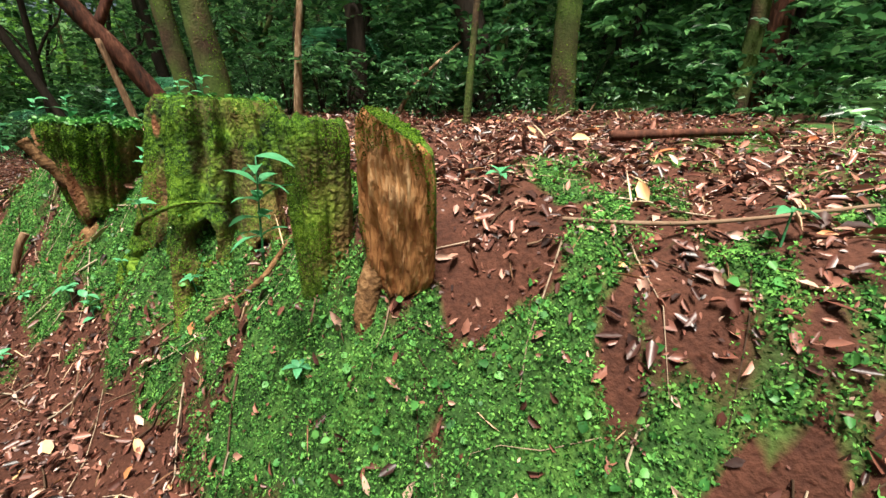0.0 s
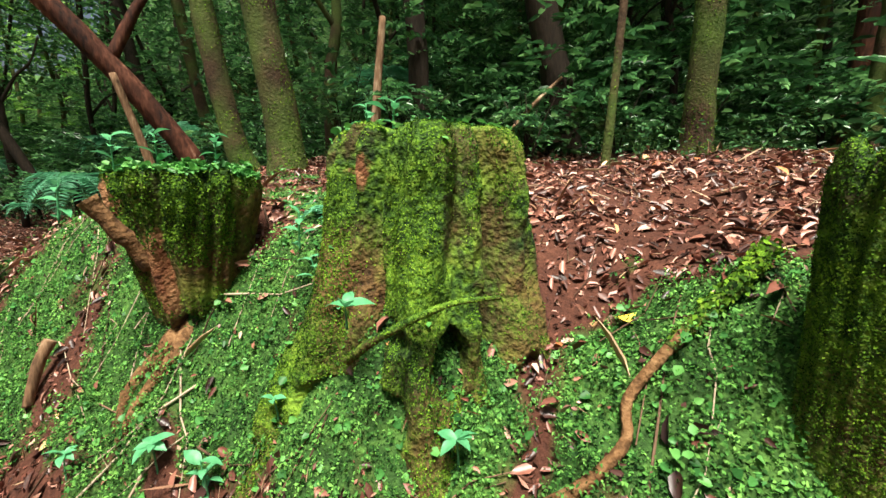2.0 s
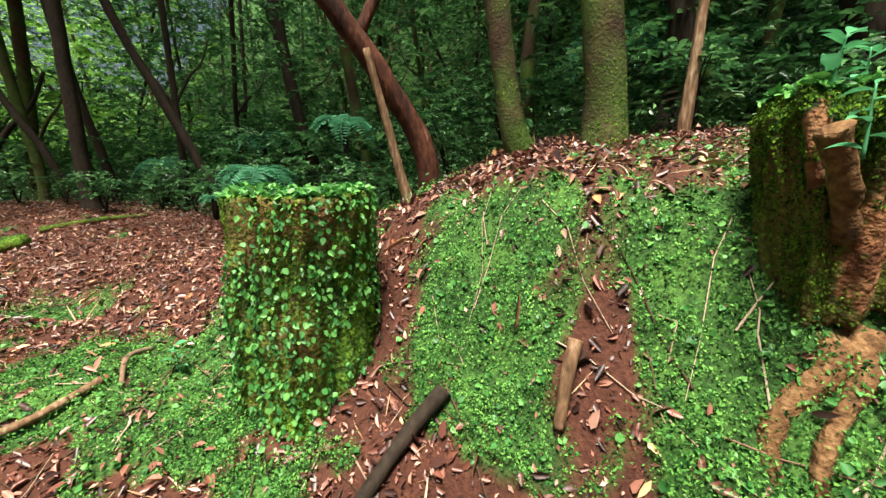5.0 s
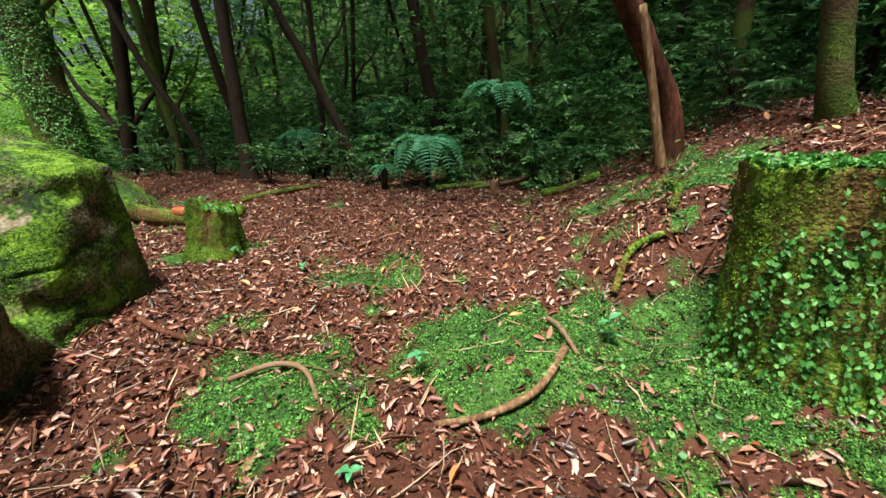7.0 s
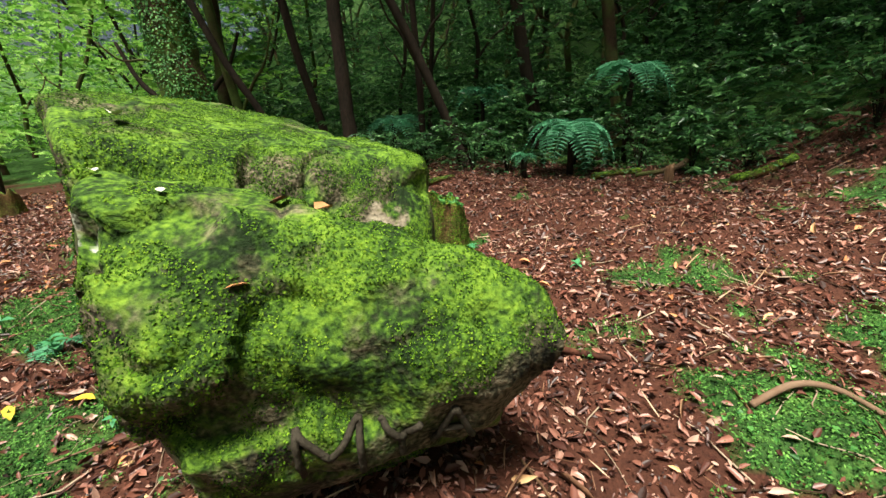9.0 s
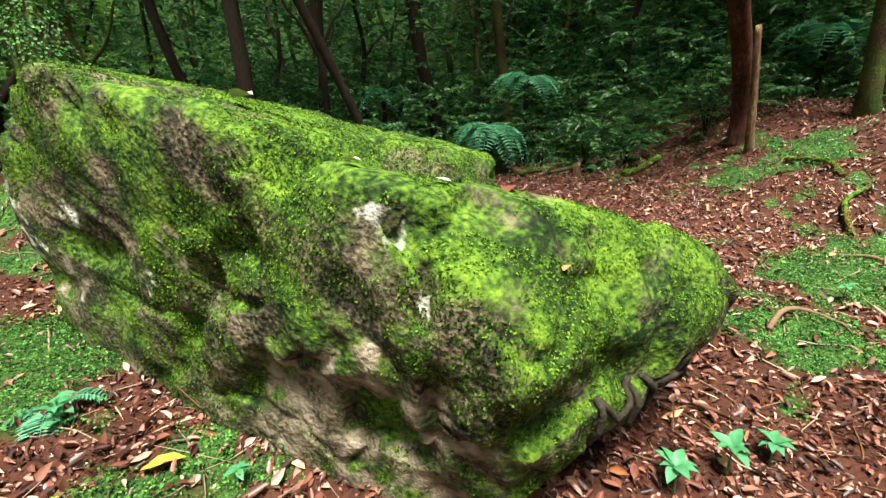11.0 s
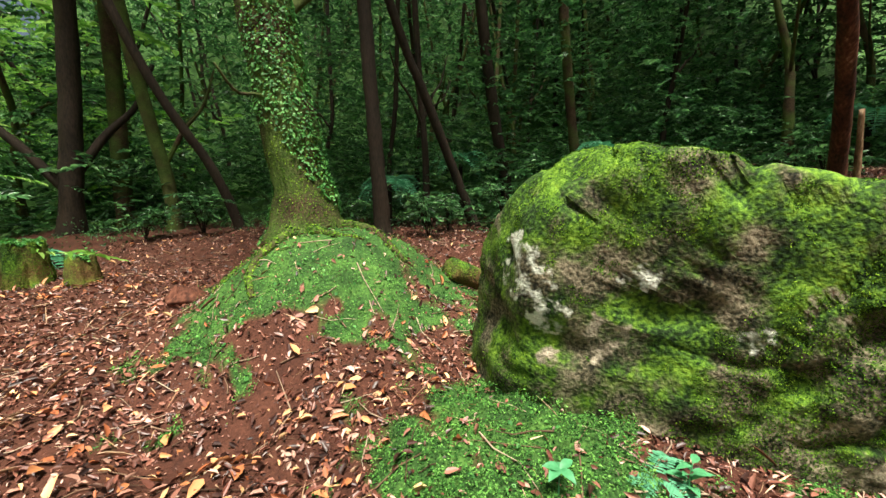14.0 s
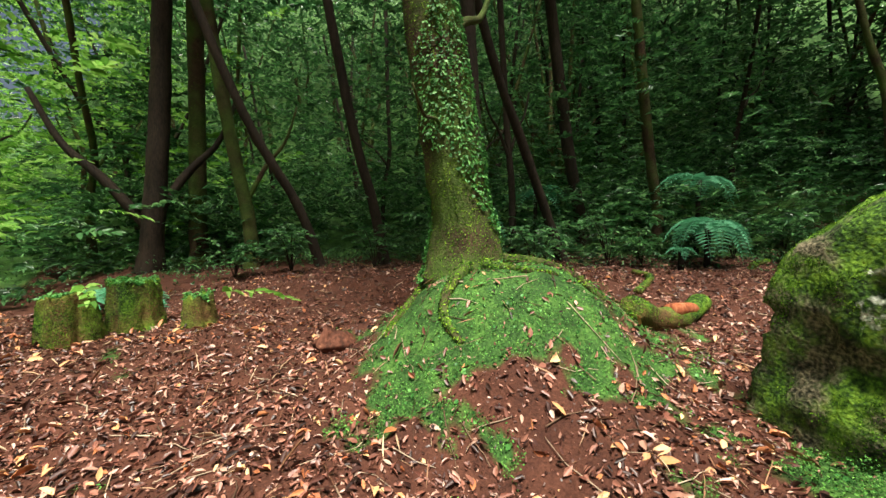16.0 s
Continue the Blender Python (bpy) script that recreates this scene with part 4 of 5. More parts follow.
# small stumps
stump("small_stump", -6.52, 6.62, 0.28, 0.78, [(0, 0.3), (0.3, 0.24), (1, 0.2)], "small mossy stump in the leaf-strewn clearing", moss=34000, level=0.32, seed=7, flutes=4, cap_green=300, sides=48, rows=24, tilt=(-0.3, 0))
stump("small_stump", -12.25, 11.3, gz1(-12.25, 11.3) - 0.05, 0.78, [(0, 0.27), (1, 0.2)], "low green stump half hidden by creepers", moss=18000, level=0.33, seed=8, cap_green=500, sides=48, rows=24)
stump("small_stump", -11.75, 11.5, gz1(-11.75, 11.5) - 0.05, 0.84, [(0, 0.26), (1, 0.22)], "low green stump half hidden by creepers", moss=18000, level=0.33, seed=9, cap_green=900, sides=48, rows=24)
stump("small_stump", -11.2, 11.1, gz1(-11.2, 11.1) - 0.05, 0.68, [(0, 0.18), (1, 0.14)], "small dark broken stump", moss=2500, level=0.5, seed=10, cap_green=200, sides=40, rows=20)
stump("small_stump", -12.9, 10.6, gz1(-12.9, 10.6) - 0.05, 0.66, [(0, 0.2), (1, 0.15)], "small broken stump with orange rot", moss=1500, level=0.55, seed=12, cap_green=0, sides=40, rows=20)


# ---- trees ----
def crown(seed, centre, reach, count, size=(0.09, 0.17)):
    r = np.random.default_rng(seed)
    hubs = np.array(centre) + r.normal(0, 1, (26, 3)) * np.array(reach) * 0.55
    p = hubs[r.integers(0, 26, count)] + r.normal(0, 1, (count, 3)) * 0.38
    return leaves(p, r.normal(0, 0.6, (count, 3)) + np.array((0, 0, 0.8)), r.uniform(*size, count), wide=0.45, seed=seed)


def tree(x, y, path, r0, r1, bark, label, seed, forks=(), height_above=7.5, leaf_count=1500, moss=0, category="tree", name="tree", sides=14, buttress=0.35):
    """A tree: path holds offsets (dx, dy, dz) from the base, going on up to the crown."""
    z = gz1(x, y) - 0.06
    ob = thing(name, (x, y, z), label, category, "forest trees")
    pts = np.array([(0, 0, 0), *path], float)
    last = pts[-1] - pts[-2]
    if pts[-1][2] < height_above:
        pts = np.vstack([pts, pts[-1] + last / max(last[2], 0.3) * (height_above - pts[-1][2]) * np.array((0.7, 0.7, 1))])
    line = bend(pts, 34)
    k = np.linspace(0, 1, 34)
    rad = r0 + (r1 - r0) * k**0.8 + r0 * buttress * np.exp(-line[:, 2] / 0.22)
    v, f = tube(line, rad, sides, 0.16, 5.0, seed)
    trunk = part("trunk", v, f, bark, ob)
    for n, (at, way, ln, th) in enumerate(forks):
        s = line[int(at * 33)]
        w = np.array(way, float)
        b = bend([s, s + w * ln * 0.4 + (0, 0, 0.1), s + w * ln * 0.75, s + w * ln + (0, 0, 0.15 * ln)], 12)
        lv, lf = tube(b, np.linspace(th, th * 0.4, 12), 8, 0.2, 6, seed + n)
        part("limb", lv, lf, bark, trunk)
    if moss:
        near = [q[(v[q].mean(1)[:, 2] < 4.2)] for q in f]
        tufts(v, [q for q in near if len(q)], moss, seed + 400, (0.008, 0.02), mat_moss, trunk, patch_gate((x, y, 0), 1.6, 0.5), "green moss on the bark")
    if leaf_count:
        cv, cf = crown(seed + 50, line[-1], (1.9, 1.9, 1.2), leaf_count)
        part("crown", cv, cf, mat_foliage, ob)
    return ob, v, f


# the great ivied tree on its mound
great, v, f = tree(-9.22, 8.98, [(-0.02, 0.02, 0.6), (-0.14, 0.08, 1.5), (-0.26, 0.18, 2.8), (-0.3, 0.25, 5.0)], 0.3, 0.2, mat_trunk, "big mossy tree with climbing leaves on a rooty mound", 71, moss=26000, height_above=9, leaf_count=2500, sides=40, buttress=0.5,
                   forks=((0.35, (-0.8, -0.5, 0.3), 0.8, 0.02), (0.5, (0.7, 0.3, 0.6), 1.6, 0.06)))
p, n = scatter(v, [q[v[q].mean(1)[:, 2] < 4] for q in f], 13000, 73)
ok = vnoise(p + 12, 1.8, 2) + 0.12 * n[:, 0] - 0.05 * n[:, 1] > 0.5
p, n = p[ok], n[ok]
r = np.random.default_rng(74)
iv, if_ = leaves(p + n * 0.02, n + np.array((0, 0, 0.5)) + r.normal(0, 0.35, n.shape), r.uniform(0.018, 0.04, len(p)), wide=0.65, seed=75)
part("climbing_leaves", iv, if_, mat_cover, great, "small green climbing leaves")
for k, (a, ln) in enumerate(((-0.35, 1.5), (-0.9, 1.2), (-2.2, 1.1), (-1.5, 0.9), (3.0, 0.9), (0.4, 1.2))):
    pts = []
    for t in np.linspace(0.12, 1, 6):
        px, py = -9.22 + math.cos(a + 0.25 * math.sin(t * 4 + k)) * ln * t, 8.98 + math.sin(a + 0.25 * math.sin(t * 4 + k)) * ln * t
        pts.append((px + 9.22, py - 8.98, gz1(px, py) - great.location[2] + 0.0 + 0.2 * math.exp(-t * 5)))
    rv, rf = tube(bend(pts, 20), np.linspace(0.07, 0.02, 20), 10, 0.2, 8, k)
    part("root", rv, rf, mat_trunk, great, "mossy surface root")
    tufts(rv, rf, 1600, 480 + k, (0.01, 0.028), mat_moss, great, patch_gate((k, 0, 0), 3.0, 0.3), "moss on the root", name="root_moss")

# known trees along the edge of the wood
tree(-1.95, 6.3, [(-0.15, -0.02, 0.6), (-0.75, -0.08, 1.5), (-1.5, -0.12, 2.4), (-2.3, -0.1, 3.4)], 0.115, 0.09, mat_red_bark, "leaning tree with dark red flaking bark", 81, forks=((0.42, (0.5, 0.2, 0.9), 1.6, 0.06),), height_above=5.5, leaf_count=900)
tree(-1.4, 5.25, [(-0.1, 0, 0.25), (-0.22, 0.02, 0.9), (-0.36, 0.05, 2.2), (-0.5, 0.1, 4)], 0.105, 0.08, mat_trunk, "slender mossy tree with a curved foot", 82, moss=9000)
tree(-1.08, 4.62, [(-0.05, 0, 0.6), (-0.16, 0.02, 1.5), (-0.22, 0.06, 3)], 0.14, 0.11, mat_trunk, "straight tree with orange-brown mossy bark", 83, moss=9000)
tree(2.12, 3.45, [(-0.03, 0, 1), (-0.02, 0.05, 3)], 0.115, 0.1, mat_trunk, "upright tree with thin climbing leaves", 84, moss=7000)
tree(3.9, 3.1, [(0.05, 0.02, 1.2), (0.06, 0.1, 3)], 0.08, 0.07, mat_trunk, "thin mossy tree at the wood's edge", 85)
tree(5.0, 3.7, [(0.02, 0.02, 1.2), (0.03, 0.05, 3)], 0.13, 0.11, mat_red_bark, "straight tree with reddish bark", 86)
tree(1.9, 4.9, [(-0.12, 0, 0.7), (-0.4, 0.1, 1.8), (-0.7, 0.2, 3.4)], 0.19, 0.14, mat_dark_bark, "thick dark tree leaning slightly", 87)
tree(1.15, 3.45, [(0.02, 0, 0.5), (0.07, 0.03, 1.2), (0.1, 0.05, 2.0)], 0.035, 0.025, mat_trunk, "mossy sapling stem with few leaves", 88, height_above=4, leaf_count=300, name="sapling", moss=500)
tree(0.35, 5.6, [(0.02, 0, 1), (-0.1, 0.1, 3)], 0.13, 0.1, mat_dark_bark, "dark upright tree behind the stumps", 89)
tree(-5.29, 10.9, [(-0.25, 0.1, 0.7), (-0.9, 0.2, 2.2), (-1.6, 0.3, 3.8)], 0.1, 0.07, mat_dark_bark, "thin dark tree leaning over the clearing", 90)
tree(-7.4, 10.8, [(-0.05, 0, 1), (-0.1, 0.1, 2.8)], 0.14, 0.1, mat_dark_bark, "dark tree at the back of the clearing", 91)
tree(-6.05, 11.5, [(0.0, 0, 1.4), (-0.05, 0.1, 3.0)], 0.075, 0.055, mat_dark_bark, "thin dark tree forking high up", 92, forks=((0.5, (-0.5, 0, 0.8), 1.4, 0.035), (0.52, (0.5, 0.1, 0.8), 1.4, 0.035)))
tree(-2.3, 10.6, [(-0.1, 0, 1), (-0.35, 0.1, 2.5)], 0.13, 0.1, mat_trunk, "mossy tree inside the wood", 93)
tree(-3.4, 11.8, [(-0.2, 0, 1), (-0.5, 0.1, 2.5)], 0.15, 0.12, mat_dark_bark, "dark tree inside the wood", 94)
tree(-11.7, 14.8, [(0.1, 0, 1), (0.3, 0.1, 3)], 0.2, 0.15, mat_dark_bark, "dark tree with a low fork", 95, forks=((0.3, (-0.6, 0.2, 0.8), 2.5, 0.1), (0.36, (0.6, 0.1, 0.8), 2.4, 0.09)))
tree(-10.9, 15.3, [(0.0, 0, 1), (0.1, 0.1, 3)], 0.17, 0.14, mat_trunk, "straight tree with mossy bark", 96, moss=1500)
tree(-10.15, 14.2, [(-0.02, 0, 1), (-0.3, 0.1, 3)], 0.13, 0.1, mat_trunk, "straight tree with mossy bark", 97, forks=((0.4, (0.5, 0, 0.8), 2.0, 0.05),))
tree(-9.1, 13.4, [(-0.4, 0, 1.2), (-1.3, 0.1, 3)], 0.09, 0.07, mat_dark_bark, "thin leaning dark tree", 98)
tree(-8.0, 13.0, [(-0.2, 0, 1.2), (-0.6, 0.1, 3)], 0.11, 0.08, mat_dark_bark, "slender dark tree beyond the clearing", 99)

# snags
def snag(x, y, path, r0, r1, mat, label):
    z = gz1(x, y) - 0.05
    ob = thing("snag", (x, y, z), label, "snag", "dead stems")
    v, f = tube(bend([(0, 0, 0), *path], 16), np.linspace(r0, r1, 16), 9, 0.25, 9, int(abs(x) * 10))
    part("stem", v, f, mat, ob)
    return ob


snag(-0.36, 4.7, [(0.04, 0, 0.6), (0.12, 0.04, 1.3)], 0.05, 0.03, mat_pale_wood, "broken pale dead stem standing in the wood")
snag(-2.25, 6.02, [(-0.12, 0, 0.5), (-0.36, 0.02, 1.45)], 0.06, 0.03, mat_pale_wood, "dead stem with a splintered top before the leaning tree")
snag(0.6, 4.2, [(0.25, 0.05, 0.4), (0.75, 0.1, 0.85)], 0.028, 0.014, mat_pale_wood, "fallen pale branch leaning among the shrubs")

# the rest of the wood: trunk kinds shared between many trees
kinds = []
for k in range(8):
    r = np.random.default_rng(300 + k)
    a, ln = r.uniform(0, math.tau), r.uniform(0.1, 0.9)
    ob, _, _ = tree(-4 + k * 1.3, 15 + (k % 3), [(math.cos(a) * ln * 0.2, math.sin(a) * ln * 0.2, 1.2), (math.cos(a) * ln * 0.5 + 0.12, math.sin(a) * ln * 0.5, 2.2), (math.cos(a) * ln * 1.3 - 0.1, math.sin(a) * ln * 1.3, 3.6)], r.uniform(0.05, 0.13), r.uniform(0.035, 0.06), (mat_dark_bark, mat_trunk)[k % 2], ("slender dark tree deep in the wood", "slender mossy tree deep in the wood")[k % 2], 300 + k, sides=9, leaf_count=300,
                   forks=((0.45, (math.cos(a + 2) * 0.6, math.sin(a + 2) * 0.6, 0.6), 1.8, 0.04),))
    kinds.append(ob)
r = np.random.default_rng(320)
placed = 0
while placed < 85:
    x, y = r.uniform(-26, 14), r.uniform(4, 34)
    w = float(wood_edge(np.array([x]), np.array([y]))[0])
    if w < 1.3 or w > 20 or (x < -11 and y < 12) or (x < -15 and r.random() < 0.4):
        continue
    copy_thing(kinds[placed % 8], pose(x, y, gz1(x, y) - 0.08, 0, 0, r.uniform(0, 360)))
    placed += 1
# unseen trees behind the camera's path, added to cut light from the south
placed = 0
while placed < 26:
    x, y = r.uniform(-22, 10), r.uniform(-12, 4)
    if y - float(walked(np.array([x]))[0]) > -3.2:
        continue
    copy_thing(kinds[placed % 8], pose(x, y, gz1(x, y) - 0.08, 0, 0, r.uniform(0, 360)))
    placed += 1
for k in range(14):
    x, y = r.uniform(-24, -13.5), r.uniform(9, 22)
    copy_thing(kinds[k % 8], pose(x, y, gz1(x, y) - 0.08, 0, 0, r.uniform(0, 360)))


# ---- foliage of the wood ----
def foliage(name, count, seed, size, mat, label, xr, yr, zr, gate, up=0.9, clump=0.9):
    r = np.random.default_rng(seed)
    x, y = r.uniform(*xr, count), r.uniform(*yr, count)
    h = zr[0] + (zr[1] - zr[0]) * r.random(count) ** 1.25
    p = np.stack([x, y, h], -1)
    ok = r.random(count) < gate(p, smooth(0.51, 0.59, vnoise(p + seed, clump, 3)))
    p = p[ok]
    p[:, 2] += height(p[:, 0], p[:, 1])
    n = r.normal(0, 0.55, p.shape) + np.array((0, -0.15, up))
    v, f = leaves(p, n, r.uniform(*size, len(p)), wide=0.42, seed=seed)
    return tagged(part(name, v, f, mat), label, "foliage", kind="stuff")


def inside(p, a, b):
    w = wood_edge(p[:, 0], p[:, 1])
    return smooth(a, a + 0.8, w) * (w < b)


def sprays(name, count, seed, size, length, mat, label, xr, yr, zr, gate, per=13, tip=0.2, clump=1.0):
    """Leafy twigs: flat rows of leaves to both sides of a drooping stalk, gathered in clumps."""
    r = np.random.default_rng(seed)
    p = np.stack([r.uniform(*xr, count), r.uniform(*yr, count), zr[0] + (zr[1] - zr[0]) * r.random(count) ** 1.2], -1)
    p = p[r.random(count) < gate(p, smooth(0.5, 0.58, vnoise(p + seed, clump, 3)))]
    p[:, 2] += height(p[:, 0], p[:, 1])
    n = len(p)
    a, ln = r.uniform(0, 2 * np.pi, n), r.uniform(*length, n)
    way = np.stack([np.cos(a), np.sin(a), r.normal(0.05, 0.25, n)], -1)
    side = np.stack([-np.sin(a), np.cos(a), r.normal(0, 0.2, n)], -1)
    k = (np.arange(per) + 0.5) / per
    place = p[:, None] + way[:, None] * (k[None, :, None] * ln[:, None, None]) - np.array((0, 0, 0.25)) * (k[None, :, None] ** 2) * ln[:, None, None]
    sign = np.where(np.arange(per) % 2, 1.0, -1.0)[None, :, None]
    turn = side[:, None] * sign * (1.15 - 0.7 * k[None, :, None]) + way[:, None] * (0.35 + k[None, :, None]) + r.normal(0, tip, (n, per, 3))
    normal = np.array((0, 0, 1.0)) + r.normal(0, 0.22, (n, 1, 3)) + r.normal(0, 0.16, (n, per, 3))
    sizes = (r.uniform(*size, n)[:, None] * (0.75 + 0.5 * r.random((n, per)))).ravel()
    v, f = leaves(place.reshape(-1, 3), normal.reshape(-1, 3), sizes, wide=0.4, seed=seed + 1, turn=turn.reshape(-1, 3))
    return tagged(part(name, v, f, mat), label, "foliage", kind="stuff")


sprays("undergrowth", 26000, 501, (0.07, 0.15), (0.2, 0.5), mat_foliage, "dense dark green shrubs and saplings under the trees", (-16, 9), (2, 20), (0.05, 1.5), lambda p, c: inside(p, 0.15, 8) * np.clip(c + 0.14, 0, 1) * (p[:, 0] > -13.5), clump=1.3)
sprays("forest_foliage", 40000, 503, (0.08, 0.17), (0.3, 0.7), mat_foliage, "leafy branches filling the wood", (-18, 11), (3, 26), (0.9, 6.5), lambda p, c: inside(p, 1.4, 13) * np.clip(0.9 * c + 0.03, 0, 1) * smooth(-14.5, -11.5, p[:, 0]), per=15, clump=0.9)
foliage("low_herbs", 90000, 502, (0.03, 0.07), mat_foliage, "low green herbs along the edge of the wood", (-14, 6), (2, 16), (0.0, 0.3), lambda p, c: inside(p, -0.6, 1.6) * np.clip(c + 0.1, 0, 1) * (1 - bump(p[:, 0], p[:, 1], -9.2, 9.0, 1.3, 1.0)), clump=2.2)
foliage("far_foliage", 130000, 504, (0.22, 0.45), mat_foliage, "distant leafy hillside", (-32, 24), (8, 44), (0.0, 22.0), lambda p, c: inside(p, 11, 26) * np.clip(c + 0.3, 0, 1) * (p[:, 0] + 0.25 * p[:, 1] > -24), clump=0.4)
# both western foliage masses use the leaf colour with sunlight painted in
sprays("painted_sunlit_foliage", 12000, 505, (0.08, 0.16), (0.3, 0.7), mat_painted_lit_foliage, "leaves beside the path with sunlight painted into their lighter colour", (-28, -11), (7, 30), (0.6, 10.0), lambda p, c: smooth(-10.5, -15, p[:, 0]) * np.clip(c + 0.05, 0, 1) * smooth(0.0, 3.0, p[:, 1] - walked(p[:, 0])), per=15, clump=0.7)
sprays("painted_sunlit_hillside", 4500, 508, (0.2, 0.36), (0.6, 1.2), mat_painted_lit_foliage, "crowns of distant trees with open light painted in as lighter green", (-34, -8), (15, 42), (0.5, 15.0), lambda p, c: smooth(-7.0, -11.0, p[:, 0] + 0.12 * (p[:, 1] - 15)) * np.clip(c + 0.2, 0, 1), per=12, clump=0.5)
# unseen leaf layer added to darken the wood; its gap lets light onto the path
foliage("shade_canopy", 80000, 506, (0.34, 0.55), mat_foliage, "unseen leaf canopy added overhead to shade the wood", (-30, 18), (-14, 34), (8.0, 12.0),
        lambda p, c: (1 - np.exp(-(((p[:, 1] - walked(p[:, 0]) + 0.6) / 3.9) ** 2)) * smooth(6.0, 2.5, p[:, 0])) * smooth(-18, -11, p[:, 0]) * (0.45 + 0.55 * c), clump=0.5)
# second unseen leaf layer, added to block light from the eastern wood
foliage("extra_shade_canopy", 16000, 509, (0.4, 0.65), mat_foliage, "unseen leaf roof added to darken the eastern part of the wood", (1.5, 17), (2, 22), (7.0, 11.0), lambda p, c: inside(p, 1.0, 30) * (0.5 + 0.5 * c), clump=0.5)
# leaf mass out of view behind the camera, added to block southern light
foliage("unseen_wayside_foliage", 30000, 507, (0.18, 0.35), mat_foliage, "unseen shrubs behind the path, added to hold back light from the south", (-24, 12), (-14, 3), (0.0, 6.0), lambda p, c: smooth(-3.0, -5.0, p[:, 1] - walked(p[:, 0])) * c, clump=0.6)


# ---- ferns and herbs ----
def frond_mesh(length, seed):
    r = np.random.default_rng(seed)
    k = np.linspace(0, 1, 22)
    spine = np.stack([k * length, 0 * k, 0.3 * length * np.sin(k * 2.1) - 0.8 * length * k**2], -1)
    sv, sf = tube(spine, np.linspace(0.006, 0.0015, 22) * length / 0.6, 5, cap=False)
    place, turn, size = [], [], []
    for i in range(2, 22):
        for side in (1, -1):
            place.append(spine[i])
            turn.append((0.35, side, -0.12))
            size.append(length * 0.3 * math.sin(math.pi * (0.1 + 0.88 * k[i])) + 0.012)
    lv, lf = leaves(place, np.tile((0, 0, 1.0), (len(place), 1)), np.array(size), wide=0.2, fold=0.05, droop=0.2, seed=seed, turn=turn)
    return mesh_of("frond", *join((sv, sf), (lv, lf)), mat_fern)


FROND = frond_mesh(0.72, 601)
SMALL_FROND = frond_mesh(0.22, 602)


def fern(x, y, lift, mesh, count, label, seed, tilt=14):
    z = gz1(x, y)
    ob = thing("fern", (x, y, z - 0.02), label, "fern", "ferns")
    r = np.random.default_rng(seed)
    if lift > 0.05:
        v, f = tube([(0, 0, 0), (0, 0, lift * 0.5), (0.01, 0, lift)], [0.05, 0.045, 0.05], 10, 0.3, 14)
        part("trunk", v, f, mat_dark_bark, ob, "short fibrous trunk")
    for k in range(count):
        fr = new("frond", mesh)
        fr.parent = ob
        fr.matrix_basis = pose(0, 0, lift, r.uniform(-12, 12), r.uniform(-30, 0) + tilt, 360 * k / count + r.uniform(-14, 14))
    return ob


fern(-4.15, 8.9, 0.75, FROND, 13, "tree fern with drooping feathery fronds at the clearing's edge", 611, 24)
fern(-4.85, 9.0, 0.35, SMALL_FROND, 8, "small fern beside the larger one", 612)
fern(-2.8, 9.6, 1.5, FROND, 10, "tree fern deep in the wood", 613)
fern(-6.6, 12.0, 0.9, FROND, 10, "tree fern under the trees", 614)
fern(-4.6, 12.2, 1.3, FROND, 11, "tree fern under the trees", 615)
fern(-12.0, 12.6, 0.2, FROND, 8, "low fern beside the stumps", 616)
fern(-8.92, 5.62, 0.02, SMALL_FROND, 4, "little fern at the foot of the boulder", 617)
fern(0.2, 6.3, 1.0, FROND, 10, "tree fern behind the stumps", 618)
fern(-0.9, 3.0, 0.02, SMALL_FROND, 6, "small pale fern between the stumps", 619)


def leaf_mesh(length, wide, seed):
    k = np.linspace(0, 1, 9)
    half = wide * length * 0.5 * np.sin(np.pi * np.clip(k * 0.97 + 0.02, 0, 1) ** 0.85)
    rows = []
    for a, h in zip(k, half):
        z = 0.1 * length * math.sin(a * 2.6) - 0.16 * length * a * a
        rows += [(a * length, -h, z + 0.3 * h), (a * length, 0, z), (a * length, h, z + 0.3 * h)]
    i, j = np.meshgrid(np.arange(8), np.arange(2), indexing="ij")
    q = np.stack([i * 3 + j, (i + 1) * 3 + j, (i + 1) * 3 + j + 1, i * 3 + j + 1], -1).reshape(-1, 4)
    return mesh_of("leaf", np.array(rows), q, mat_herb)


HERB_LEAF, LONG_LEAF = leaf_mesh(0.075, 0.5, 1), leaf_mesh(0.11, 0.36, 2)


def herb(x, y, z, tall, count, label, seed, mesh=HERB_LEAF, scale=1.0, group="herbs"):
    ob = thing("herb", (x, y, z), label, "herb", group)
    r = np.random.default_rng(seed)
    bx, by = r.normal(0, 0.08, 2) * tall
    line = bend([(0, 0, -0.02), (bx * 0.4, by * 0.4, tall * 0.5), (bx, by, tall)], 8)
    part("stem", *tube(line, np.linspace(0.004, 0.002, 8), 6), mat_herb, ob)
    for k in range(count):
        t = 1 - 0.75 * (k / max(count - 1, 1)) if tall > 0.12 else 1
        at = line[min(int(t * 7), 7)]
        lf = new("leaf", mesh)
        lf.parent = ob
        s = scale * r.uniform(0.75, 1.2)
        lf.matrix_basis = pose(*at, r.uniform(-20, 20), r.uniform(-35, 15), k * 137.5 + r.uniform(-15, 15)) @ Matrix.Scale(s, 4)
    return ob


herb(-0.31, 1.1, 1.17, 0.3, 16, "tall bright green herb growing out of the split stump", 701, LONG_LEAF, 0.85)
herb(-1.0, 2.13, 1.1, 0.05, 4, "small broad-leaved seedling on the mossy stump", 702, HERB_LEAF, 1.1)
